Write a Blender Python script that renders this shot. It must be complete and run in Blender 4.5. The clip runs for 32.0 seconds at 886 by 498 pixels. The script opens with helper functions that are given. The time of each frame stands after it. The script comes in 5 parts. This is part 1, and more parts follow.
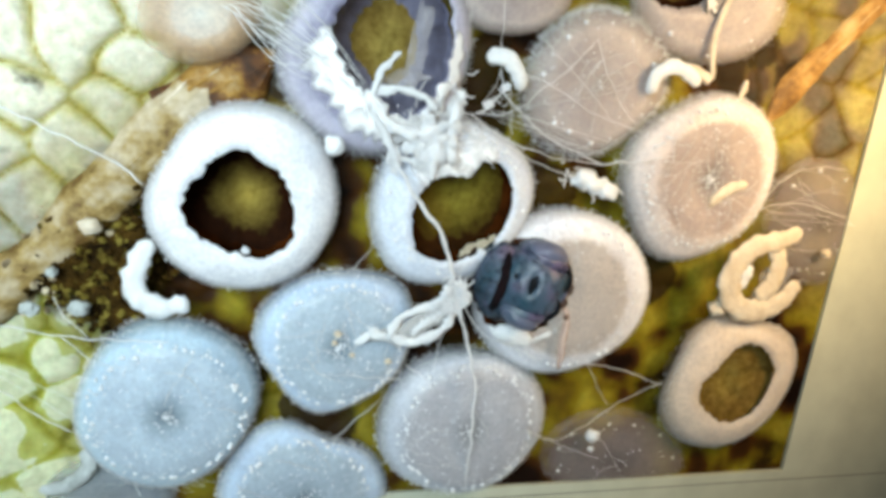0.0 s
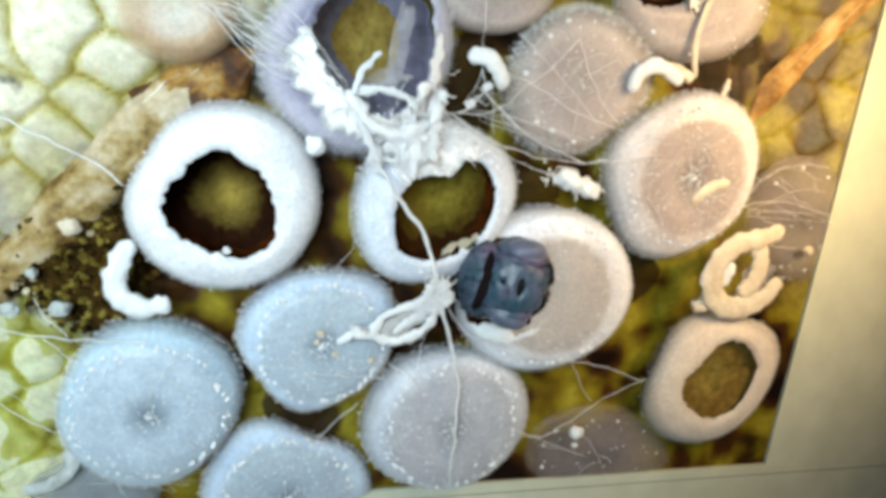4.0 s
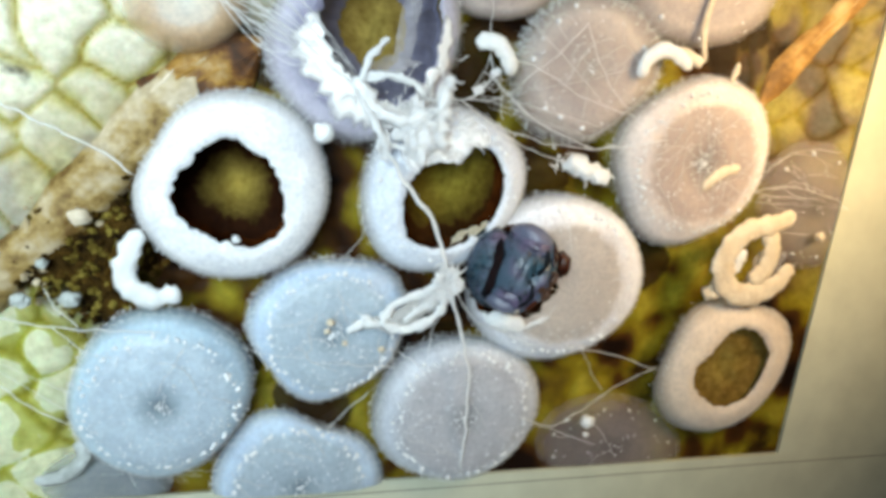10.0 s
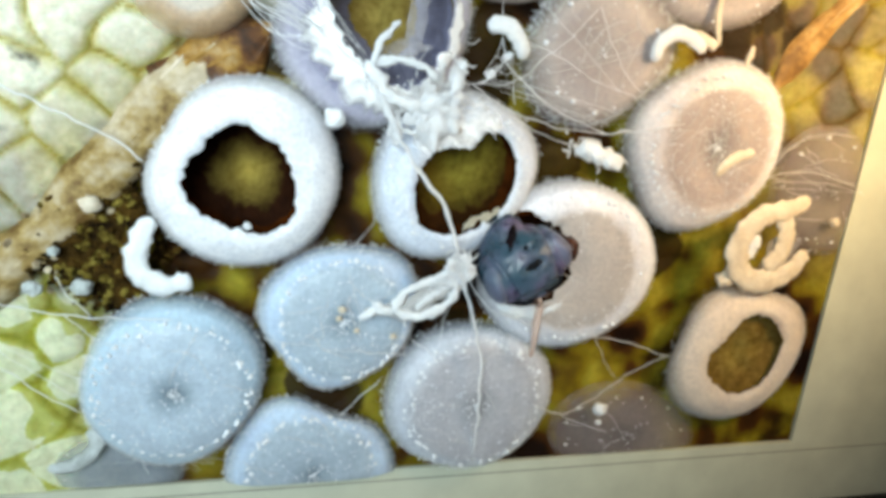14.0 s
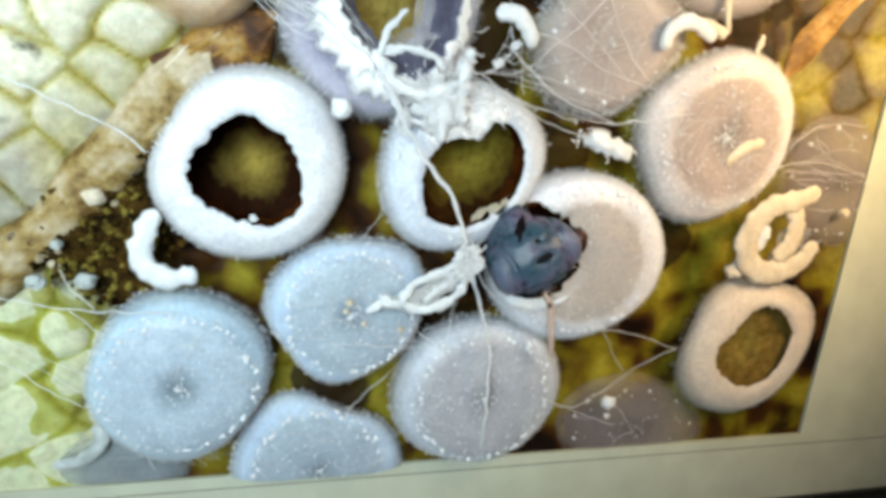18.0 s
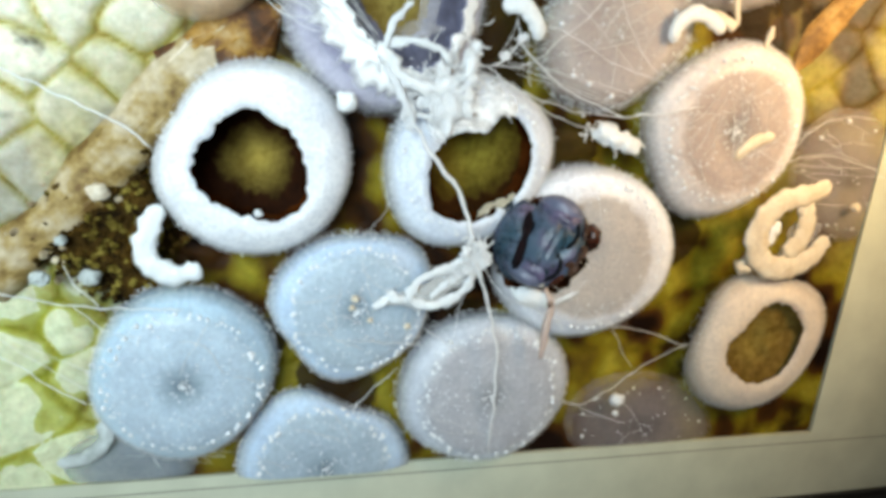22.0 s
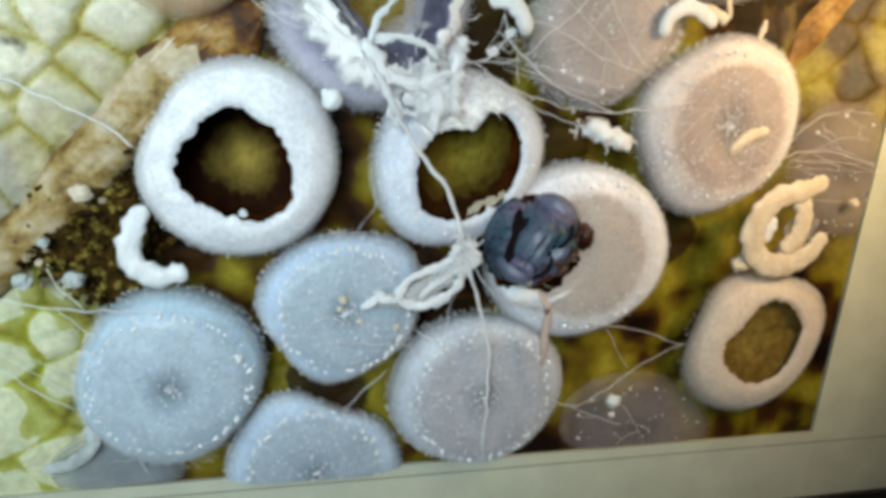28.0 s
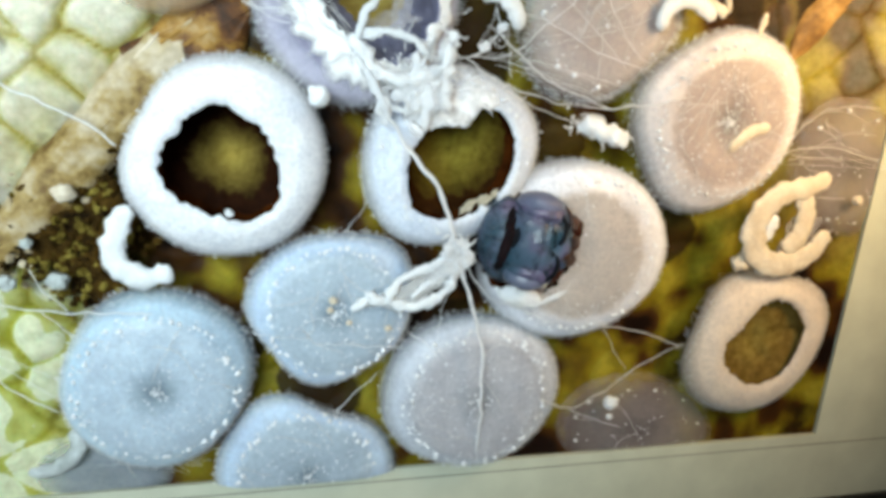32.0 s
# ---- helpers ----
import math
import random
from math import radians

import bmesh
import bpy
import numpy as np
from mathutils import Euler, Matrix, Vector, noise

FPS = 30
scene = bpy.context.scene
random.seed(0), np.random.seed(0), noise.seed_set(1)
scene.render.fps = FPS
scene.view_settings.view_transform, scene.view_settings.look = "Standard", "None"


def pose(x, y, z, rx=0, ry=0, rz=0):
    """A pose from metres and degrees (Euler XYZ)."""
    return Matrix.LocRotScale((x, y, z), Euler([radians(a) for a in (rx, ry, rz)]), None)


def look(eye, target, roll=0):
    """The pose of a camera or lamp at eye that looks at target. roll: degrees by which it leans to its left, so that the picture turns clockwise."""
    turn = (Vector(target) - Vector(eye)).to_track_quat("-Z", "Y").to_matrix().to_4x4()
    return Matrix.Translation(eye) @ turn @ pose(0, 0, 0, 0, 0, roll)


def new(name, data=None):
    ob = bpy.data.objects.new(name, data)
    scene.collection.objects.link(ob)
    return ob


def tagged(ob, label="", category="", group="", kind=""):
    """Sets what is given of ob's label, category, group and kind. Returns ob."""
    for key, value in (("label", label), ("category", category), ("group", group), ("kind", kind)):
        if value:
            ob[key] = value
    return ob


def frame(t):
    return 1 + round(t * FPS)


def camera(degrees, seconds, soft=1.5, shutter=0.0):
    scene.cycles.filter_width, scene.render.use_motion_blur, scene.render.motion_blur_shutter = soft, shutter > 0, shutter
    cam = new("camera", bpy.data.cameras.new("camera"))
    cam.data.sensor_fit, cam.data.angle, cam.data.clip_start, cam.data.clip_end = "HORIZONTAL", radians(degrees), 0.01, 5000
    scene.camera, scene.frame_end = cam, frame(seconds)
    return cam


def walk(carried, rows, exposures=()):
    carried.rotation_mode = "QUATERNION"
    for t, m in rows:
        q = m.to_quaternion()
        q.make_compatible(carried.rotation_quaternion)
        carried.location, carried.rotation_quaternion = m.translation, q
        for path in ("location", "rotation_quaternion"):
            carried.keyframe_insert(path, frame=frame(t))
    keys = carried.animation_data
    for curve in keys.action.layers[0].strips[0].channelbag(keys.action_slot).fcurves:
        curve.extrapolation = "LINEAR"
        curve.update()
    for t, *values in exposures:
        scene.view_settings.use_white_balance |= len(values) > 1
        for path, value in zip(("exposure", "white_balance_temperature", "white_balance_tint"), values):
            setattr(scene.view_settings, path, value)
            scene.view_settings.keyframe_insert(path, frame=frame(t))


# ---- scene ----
cam = camera(65.0, 32.0, soft=4.1)
PATH = [
    (0, -0.05624, 0.04698, 0.18201, -15.783, -15.426, 6.862),
    (0.5, -0.05601, 0.04687, 0.18222, -15.725, -15.527, 6.860),
    (1, -0.05569, 0.04682, 0.18235, -15.700, -15.612, 6.850),
    (1.5, -0.05530, 0.04713, 0.18239, -15.793, -15.670, 6.853),
    (2, -0.05492, 0.04781, 0.18244, -15.994, -15.713, 6.874),
    (2.5, -0.05459, 0.04858, 0.18238, -16.227, -15.771, 6.911),
    (3, -0.05437, 0.04905, 0.18228, -16.386, -15.869, 6.953),
    (3.5, -0.05409, 0.04920, 0.18238, -16.432, -15.966, 6.963),
    (5.5, -0.05203, 0.04862, 0.18348, -16.439, -15.957, 6.624),
    (6, -0.05196, 0.04808, 0.18345, -16.489, -15.988, 6.590),
    (6.5, -0.05209, 0.04764, 0.18345, -16.439, -16.030, 6.596),
    (7, -0.05224, 0.04730, 0.18346, -16.327, -16.021, 6.581),
    (7.5, -0.05235, 0.04709, 0.18344, -16.262, -15.959, 6.520),
    (8, -0.05264, 0.04699, 0.18329, -16.281, -15.902, 6.460),
    (8.5, -0.05305, 0.04672, 0.18311, -16.277, -15.854, 6.390),
    (9, -0.05351, 0.04623, 0.18293, -16.217, -15.817, 6.302),
    (9.5, -0.05388, 0.04598, 0.18269, -16.236, -15.756, 6.239),
    (10, -0.05419, 0.04615, 0.18236, -16.383, -15.669, 6.218),
    (10.5, -0.05468, 0.04627, 0.18196, -16.522, -15.627, 6.215),
    (11, -0.05519, 0.04626, 0.18167, -16.594, -15.590, 6.207),
    (11.5, -0.05536, 0.04621, 0.18151, -16.637, -15.483, 6.162),
    (12, -0.05527, 0.04595, 0.18136, -16.666, -15.377, 6.084),
    (12.5, -0.05525, 0.04537, 0.18133, -16.661, -15.338, 6.011),
    (13, -0.05517, 0.04480, 0.18144, -16.672, -15.286, 5.931),
    (13.5, -0.05509, 0.04450, 0.18137, -16.783, -15.240, 5.861),
    (14, -0.05528, 0.04408, 0.18118, -16.884, -15.269, 5.816),
    (14.5, -0.05549, 0.04345, 0.18116, -16.926, -15.293, 5.774),
    (16.5, -0.05615, 0.04279, 0.17998, -17.119, -15.321, 5.630),
    (17, -0.05643, 0.04280, 0.17954, -17.153, -15.365, 5.630),
    (17.5, -0.05676, 0.04260, 0.17918, -17.147, -15.425, 5.616),
    (18, -0.05698, 0.04218, 0.17888, -17.120, -15.441, 5.576),
    (18.5, -0.05704, 0.04192, 0.17852, -17.190, -15.408, 5.538),
    (19, -0.05709, 0.04171, 0.17812, -17.282, -15.373, 5.508),
    (19.5, -0.05708, 0.04138, 0.17781, -17.275, -15.316, 5.467),
    (20, -0.05698, 0.04117, 0.17755, -17.236, -15.230, 5.418),
    (20.5, -0.05687, 0.04108, 0.17740, -17.209, -15.145, 5.378),
    (21, -0.05676, 0.04083, 0.17746, -17.128, -15.073, 5.334),
    (21.5, -0.05673, 0.04044, 0.17752, -17.009, -15.054, 5.287),
    (22, -0.05674, 0.04012, 0.17753, -16.918, -15.080, 5.258),
    (22.5, -0.05670, 0.03976, 0.17764, -16.816, -15.110, 5.243),
    (23, -0.05656, 0.03940, 0.17779, -16.722, -15.129, 5.220),
    (23.5, -0.05625, 0.03926, 0.17786, -16.682, -15.096, 5.179),
    (24, -0.05573, 0.03926, 0.17779, -16.664, -15.016, 5.131),
    (24.5, -0.05515, 0.03933, 0.17754, -16.671, -14.945, 5.084),
    (25, -0.05466, 0.03937, 0.17718, -16.683, -14.915, 5.037),
    (25.5, -0.05429, 0.03935, 0.17688, -16.681, -14.924, 4.981),
    (27.5, -0.05241, 0.03840, 0.17638, -16.306, -14.856, 4.658),
    (28, -0.05217, 0.03823, 0.17658, -16.304, -14.856, 4.595),
    (28.5, -0.05203, 0.03787, 0.17660, -16.314, -14.889, 4.533),
    (29, -0.05190, 0.03763, 0.17658, -16.392, -14.910, 4.492),
    (29.5, -0.05152, 0.03770, 0.17649, -16.539, -14.861, 4.472),
    (30, -0.05089, 0.03802, 0.17609, -16.697, -14.822, 4.497),
    (30.5, -0.05012, 0.03846, 0.17553, -16.809, -14.845, 4.574),
    (31, -0.04914, 0.03906, 0.17497, -16.920, -14.796, 4.629),
    (31.5, -0.04823, 0.03924, 0.17434, -16.894, -14.628, 4.551),
    (32, -0.04777, 0.03831, 0.17364, -16.535, -14.442, 4.344)
]
EXPOSURES = [(0, 0.0), (25.5, 0.0), (27.5, 0.0), (28, -0.36), (29, -0.2), (30, -0.12), (31, 0.0), (32, 0.0)]

# ---- light: two added lamps, cool from the upper left, warm at the right ----
world = bpy.data.worlds.new("world")
scene.world = world
world.use_nodes = True
world.node_tree.nodes["Background"].inputs[0].default_value = (1.0, 0.94, 0.84, 1)
world.node_tree.nodes["Background"].inputs[1].default_value = 0.055


def area_lamp(name, eye, target, size, watts, colour, spread=180):
    data = bpy.data.lights.new(name, "AREA")
    data.shape, data.size, data.energy, data.color = "DISK", size, watts, colour
    ob = new(name, data)
    ob.matrix_world = look(eye, target)
    data.spread = radians(spread)
    return ob


# unseen lamps, added to imitate the screen's shift from cool to warm
area_lamp("added_cool_lamp", (-0.20, 0.13, 0.34), (-0.078, 0.028, 0.0), 0.26, 0.375, (0.78, 0.94, 1.0), 54)
area_lamp("added_warm_lamp", (0.145, 0.105, 0.125), (0.112, 0.040, 0.0), 0.06, 0.135, (1.0, 0.69, 0.35), 84)

# ---- materials ----
def nodes_of(name):
    m = bpy.data.materials.new(name)
    m.use_nodes = True
    nt = m.node_tree
    return m, nt, nt.nodes["Principled BSDF"]


def link(nt, a, b):
    nt.links.new(a, b)


def noise_node(nt, scale, detail=4.0, rough=0.6):
    coord = nt.nodes.new("ShaderNodeTexCoord")
    n = nt.nodes.new("ShaderNodeTexNoise")
    n.inputs["Scale"].default_value, n.inputs["Detail"].default_value, n.inputs["Roughness"].default_value = scale, detail, rough
    link(nt, coord.outputs["Object"], n.inputs["Vector"])
    return n


def ramp_node(nt, source, stops):
    r = nt.nodes.new("ShaderNodeValToRGB")
    el = r.color_ramp.elements
    while len(el) < len(stops):
        el.new(0.5)
    for e, (p, c) in zip(el, stops):
        e.position, e.color = p, (*c, 1)
    link(nt, source, r.inputs["Fac"])
    return r


def mix_node(nt, kind, fac, a, b):
    x = nt.nodes.new("ShaderNodeMix")
    x.data_type, x.blend_type = "RGBA", kind
    if isinstance(fac, float):
        x.inputs[0].default_value = fac
    else:
        link(nt, fac, x.inputs[0])
    for value, slot in ((a, x.inputs[6]), (b, x.inputs[7])):
        if isinstance(value, tuple):
            slot.default_value = (*value, 1)
        else:
            link(nt, value, slot)
    return x.outputs[2]


def bump(nt, bsdf, pairs):
    """Fine relief from several noise scales: (scale, depth in metres)."""
    last = None
    for scale, depth in pairs:
        n = noise_node(nt, scale)
        b = nt.nodes.new("ShaderNodeBump")
        b.inputs["Strength"].default_value, b.inputs["Distance"].default_value = 1.0, depth
        link(nt, n.outputs["Fac"], b.inputs["Height"])
        if last:
            link(nt, last.outputs["Normal"], b.inputs["Normal"])
        last = b
    link(nt, last.outputs["Normal"], bsdf.inputs["Normal"])


def mottled(name, dark, light, scale, rough=0.6, relief=(), sss=0.0, sheen=0.0, metal=0.0, coat=0.0):
    """A surface that varies between two colours at two scales."""
    m, nt, p = nodes_of(name)
    a = ramp_node(nt, noise_node(nt, scale).outputs["Fac"], [(0.35, dark), (0.65, light)])
    b = ramp_node(nt, noise_node(nt, scale * 7).outputs["Fac"], [(0.3, (0.78, 0.78, 0.78)), (0.7, (1, 1, 1))])
    link(nt, mix_node(nt, "MULTIPLY", 0.7, a.outputs[0], b.outputs[0]), p.inputs["Base Color"])
    p.inputs["Roughness"].default_value = rough
    p.inputs["Metallic"].default_value = metal
    p.inputs["Coat Weight"].default_value = coat
    if sss:
        p.inputs["Subsurface Weight"].default_value = sss
        p.inputs["Subsurface Radius"].default_value = (1.0, 0.9, 0.8)
        p.inputs["Subsurface Scale"].default_value = 0.003
    p.inputs["Sheen Weight"].default_value = sheen
    p.inputs["Sheen Roughness"].default_value = 0.4
    if relief:
        bump(nt, p, relief)
    return m


def egg_material(name, rim, disc, heart, edge=0.70, margin=1.0, fade=0.88):
    """Chorion: opaque white towards the rim, thin and grey over the contents in the middle, with a small grainy pore field."""
    m, nt, p = nodes_of(name)
    at = nt.nodes.new("ShaderNodeAttribute")
    at.attribute_name = "rho"
    wob = nt.nodes.new("ShaderNodeMath")
    wob.operation = "MULTIPLY_ADD"
    wob.inputs[1].default_value = 0.16
    link(nt, noise_node(nt, 210, 5.0, 0.65).outputs["Fac"], wob.inputs[0])
    link(nt, at.outputs["Fac"], wob.inputs[2])
    mid = tuple(0.5 * (a + b) for a, b in zip(disc, heart))
    body = ramp_node(nt, wob.outputs[0], [(0.10, heart), (0.20, mid), (0.40, disc), (edge, disc), (edge + 0.09, tuple(0.3 * a + 0.7 * b for a, b in zip(disc, rim))), (edge + 0.24, rim)])
    grain = ramp_node(nt, noise_node(nt, 900, 2.0).outputs["Fac"], [(0.34, (0.78, 0.79, 0.81)), (0.60, (1, 1, 1))])
    blot = ramp_node(nt, noise_node(nt, 120, 5.0, 0.6).outputs["Fac"], [(0.34, (0.84, 0.84, 0.86)), (0.62, (1, 1, 1))])
    c = mix_node(nt, "MULTIPLY", 0.8, body.outputs[0], grain.outputs[0])
    link(nt, mix_node(nt, "MULTIPLY", 1.0, c, blot.outputs[0]), p.inputs["Base Color"])
    p.inputs["Roughness"].default_value = 0.5
    p.inputs["Subsurface Weight"].default_value = 0.85
    p.inputs["Subsurface Radius"].default_value = (1, 0.95, 0.9)
    p.inputs["Subsurface Scale"].default_value = 0.007
    p.inputs["Sheen Weight"].default_value = 0.3
    p.inputs["Coat Weight"].default_value = 0.15
    p.inputs["Coat Roughness"].default_value = 0.28
    # the jelly margin thins out to clear
    clear = ramp_node(nt, at.outputs["Fac"], [(q, (margin * k,) * 3) for q, k in ((fade, 1.0), (0.4 * fade + 0.6, 0.64), (1.0, 0.30), (1.03, 0.0))])
    link(nt, clear.outputs[0], p.inputs["Alpha"])
    bump(nt, p, [(1200, 0.00014), (300, 0.00025)])
    return m


EGG_WHITE = egg_material("egg_white", (0.90, 0.91, 0.93), (0.90, 0.91, 0.92), (0.8, 0.8, 0.82), 0.5)
EGG_BLUE = egg_material("egg_blue", (0.60, 0.74, 0.90), (0.47, 0.56, 0.63), (0.20, 0.26, 0.31), 0.80)
EGG_SKY = egg_material("egg_sky", (0.52, 0.68, 0.79), (0.53, 0.63, 0.71), (0.11, 0.16, 0.19), 0.78)
EGG_HEART = egg_material("egg_heart", (0.80, 0.85, 0.93), (0.88, 0.90, 0.94), (0.8, 0.8, 0.82), 0.5)
EGG_GREY = egg_material("egg_grey", (0.66, 0.70, 0.76), (0.52, 0.52, 0.55), (0.30, 0.31, 0.33), 0.80)
EGG_PINK = egg_material("egg_pink", (0.80, 0.73, 0.69), (0.45, 0.37, 0.335), (0.16, 0.15, 0.145), 0.71)
EGG_PALE = egg_material("egg_pale", (0.91, 0.92, 0.97), (0.54, 0.48, 0.43), (0.52, 0.46, 0.41), 0.70)
EGG_DULL = egg_material("egg_dull", (0.52, 0.46, 0.43), (0.46, 0.40, 0.38), (0.38, 0.34, 0.32), 0.66, 0.95, 0.72)
EGG_LAVENDER = egg_material("egg_lavender", (0.62, 0.60, 0.70), (0.27, 0.26, 0.37), (0.6, 0.6, 0.7), 0.80)
EGG_TAN = egg_material("egg_tan", (0.56, 0.38, 0.22), (0.70, 0.60, 0.48), (0.76, 0.72, 0.62), 0.50, 0.95, 0.55)
EGG_DIM = egg_material("egg_dim", (0.42, 0.36, 0.34), (0.36, 0.31, 0.30), (0.22, 0.19, 0.19), 0.6, 0.6, 0.45)
EGG_MIST = egg_material("egg_mist", (0.42, 0.48, 0.52), (0.40, 0.45, 0.49), (0.30, 0.34, 0.38), 0.6, 0.7, 0.5)
EGG_FLESH = egg_material("egg_flesh", (0.76, 0.66, 0.55), (0.80, 0.69, 0.57), (0.7, 0.6, 0.5), 0.5, 1.0, 0.84)
# near-black brown wall: the shade inside the holes is put into its colour
INNER_SHADE = mottled("inner_shade", (0.008, 0.002, 0.0006), (0.055, 0.014, 0.002), 120, 0.9, [(600, 0.0003)])
INNER_SHADE.node_tree.nodes["Principled BSDF"].inputs["Specular IOR Level"].default_value = 0.03
INNER_OLIVE = mottled("inner_olive", (0.19, 0.13, 0.035), (0.30, 0.22, 0.07), 110, 0.7, [(500, 0.0003)])
INNER_GREY = mottled("inner_grey", (0.09, 0.09, 0.14), (0.22, 0.22, 0.31), 90, 0.5, [(500, 0.0003)])
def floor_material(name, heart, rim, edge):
    """Inside floor with residue; lit middle and shaded border are painted in."""
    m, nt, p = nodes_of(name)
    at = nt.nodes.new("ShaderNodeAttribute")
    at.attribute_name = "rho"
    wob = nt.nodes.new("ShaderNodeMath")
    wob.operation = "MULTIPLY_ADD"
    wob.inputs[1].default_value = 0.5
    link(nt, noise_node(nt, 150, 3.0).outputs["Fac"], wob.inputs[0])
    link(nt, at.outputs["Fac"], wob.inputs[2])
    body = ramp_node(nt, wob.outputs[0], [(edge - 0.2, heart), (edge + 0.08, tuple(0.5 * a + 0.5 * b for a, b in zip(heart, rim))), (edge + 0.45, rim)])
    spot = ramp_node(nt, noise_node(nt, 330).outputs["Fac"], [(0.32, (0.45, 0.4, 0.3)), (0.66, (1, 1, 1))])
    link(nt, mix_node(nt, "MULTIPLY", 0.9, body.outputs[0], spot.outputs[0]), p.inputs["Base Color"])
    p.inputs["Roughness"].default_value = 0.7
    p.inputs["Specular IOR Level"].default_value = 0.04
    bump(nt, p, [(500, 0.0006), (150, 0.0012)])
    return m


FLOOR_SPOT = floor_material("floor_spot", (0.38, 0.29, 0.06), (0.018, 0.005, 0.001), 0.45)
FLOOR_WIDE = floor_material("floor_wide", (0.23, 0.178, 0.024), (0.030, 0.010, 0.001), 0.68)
FLOOR_OLIVE = floor_material("floor_olive", (0.27, 0.205, 0.05), (0.19, 0.125, 0.03), 0.6)
SILK = mottled("silk", (0.80, 0.80, 0.80), (0.90, 0.90, 0.9), 300, 0.4, sss=0.6, sheen=0.3)
def sheet_material():
    """Silk laid down in a film that thins out and frays at its border."""
    m, nt, p = nodes_of("silk_sheet")
    at = nt.nodes.new("ShaderNodeAttribute")
    at.attribute_name = "cover"
    wob = nt.nodes.new("ShaderNodeMath")
    wob.operation = "MULTIPLY_ADD"
    wob.inputs[1].default_value = 0.9
    link(nt, noise_node(nt, 380, 5.0, 0.65).outputs["Fac"], wob.inputs[0])
    link(nt, at.outputs["Fac"], wob.inputs[2])
    clear = ramp_node(nt, wob.outputs[0], [(0.45, (0, 0, 0)), (1.0, (1, 1, 1))])
    link(nt, clear.outputs[0], p.inputs["Alpha"])
    tint = ramp_node(nt, noise_node(nt, 240).outputs["Fac"], [(0.35, (0.84, 0.82, 0.80)), (0.6, (0.92, 0.92, 0.92))])
    link(nt, tint.outputs[0], p.inputs["Base Color"])
    p.inputs["Roughness"].default_value = 0.5
    p.inputs["Sheen Weight"].default_value = 0.4
    bump(nt, p, [(500, 0.0002)])
    return m


SILK_SHEET = sheet_material()
SILK_FINE = mottled("silk_fine", (0.74, 0.72, 0.70), (0.86, 0.85, 0.84), 300, 0.45)
SILK_FINE.node_tree.nodes["Principled BSDF"].inputs["Alpha"].default_value = 0.85
SILK_HAZE = mottled("silk_haze", (0.70, 0.70, 0.68), (0.88, 0.88, 0.87), 420, 0.5, [(600, 0.0004)])
SILK_HAZE.node_tree.nodes["Principled BSDF"].inputs["Alpha"].default_value = 0.42
SILK_TAN = mottled("silk_tan", (0.55, 0.50, 0.36), (0.80, 0.76, 0.62), 260, 0.5, [(500, 0.0005)])
SILK_TAN.node_tree.nodes["Principled BSDF"].inputs["Alpha"].default_value = 0.55
BRISTLE = mottled("bristle", (0.72, 0.75, 0.8), (0.85, 0.87, 0.9), 300, 0.35, sheen=0.4)
BEAD = mottled("bead", (0.82, 0.85, 0.88), (0.92, 0.93, 0.95), 300, 0.35)
FILM = mottled("film", (0.50, 0.48, 0.50), (0.70, 0.68, 0.68), 160, 0.4, [(400, 0.0006)])
FILM.node_tree.nodes["Principled BSDF"].inputs["Alpha"].default_value = 0.2
CURL_WHITE = mottled("curl_white", (0.78, 0.80, 0.82), (0.88, 0.9, 0.9), 250, 0.5, [(900, 0.0004), (250, 0.0008)], 0.3)
CRUMB_PALE = mottled("crumb_pale", (0.14, 0.08, 0.02), (0.68, 0.58, 0.40), 90, 0.7, [(900, 0.0005), (250, 0.0010)])
CRUMB_OLIVE = mottled("crumb_olive", (0.07, 0.045, 0.006), (0.27, 0.21, 0.04), 160, 0.7, [(900, 0.0005), (250, 0.0010)])
CRUMB_OLIVE.node_tree.nodes["Principled BSDF"].inputs["Specular IOR Level"].default_value = 0.08
CURL_CREAM = mottled("curl_cream", (0.64, 0.54, 0.40), (0.80, 0.71, 0.56), 200, 0.5, [(900, 0.0004), (250, 0.0008)], 0.3)
SOIL = mottled("soil", (0.004, 0.002, 0.0005), (0.085, 0.045, 0.007), 190, 0.85, [(700, 0.0008), (200, 0.0012)])
SOIL.node_tree.nodes["Principled BSDF"].inputs["Specular IOR Level"].default_value = 0.08
RIB_BROWN = mottled("rib_brown", (0.24, 0.16, 0.035), (0.64, 0.52, 0.34), 48, 0.7, [(500, 0.0004), (120, 0.0010)])


def fibre_material(name, stops, scale=70):
    """Dry plant fibre in patches of several browns."""
    m, nt, p = nodes_of(name)
    body = ramp_node(nt, noise_node(nt, scale, 5.0, 0.62).outputs["Fac"], stops)
    fine = ramp_node(nt, noise_node(nt, 420).outputs["Fac"], [(0.3, (0.62, 0.58, 0.52)), (0.65, (1, 1, 1))])
    link(nt, mix_node(nt, "MULTIPLY", 0.8, body.outputs[0], fine.outputs[0]), p.inputs["Base Color"])
    p.inputs["Roughness"].default_value = 0.7
    bump(nt, p, [(500, 0.00015), (150, 0.0003)])
    return m


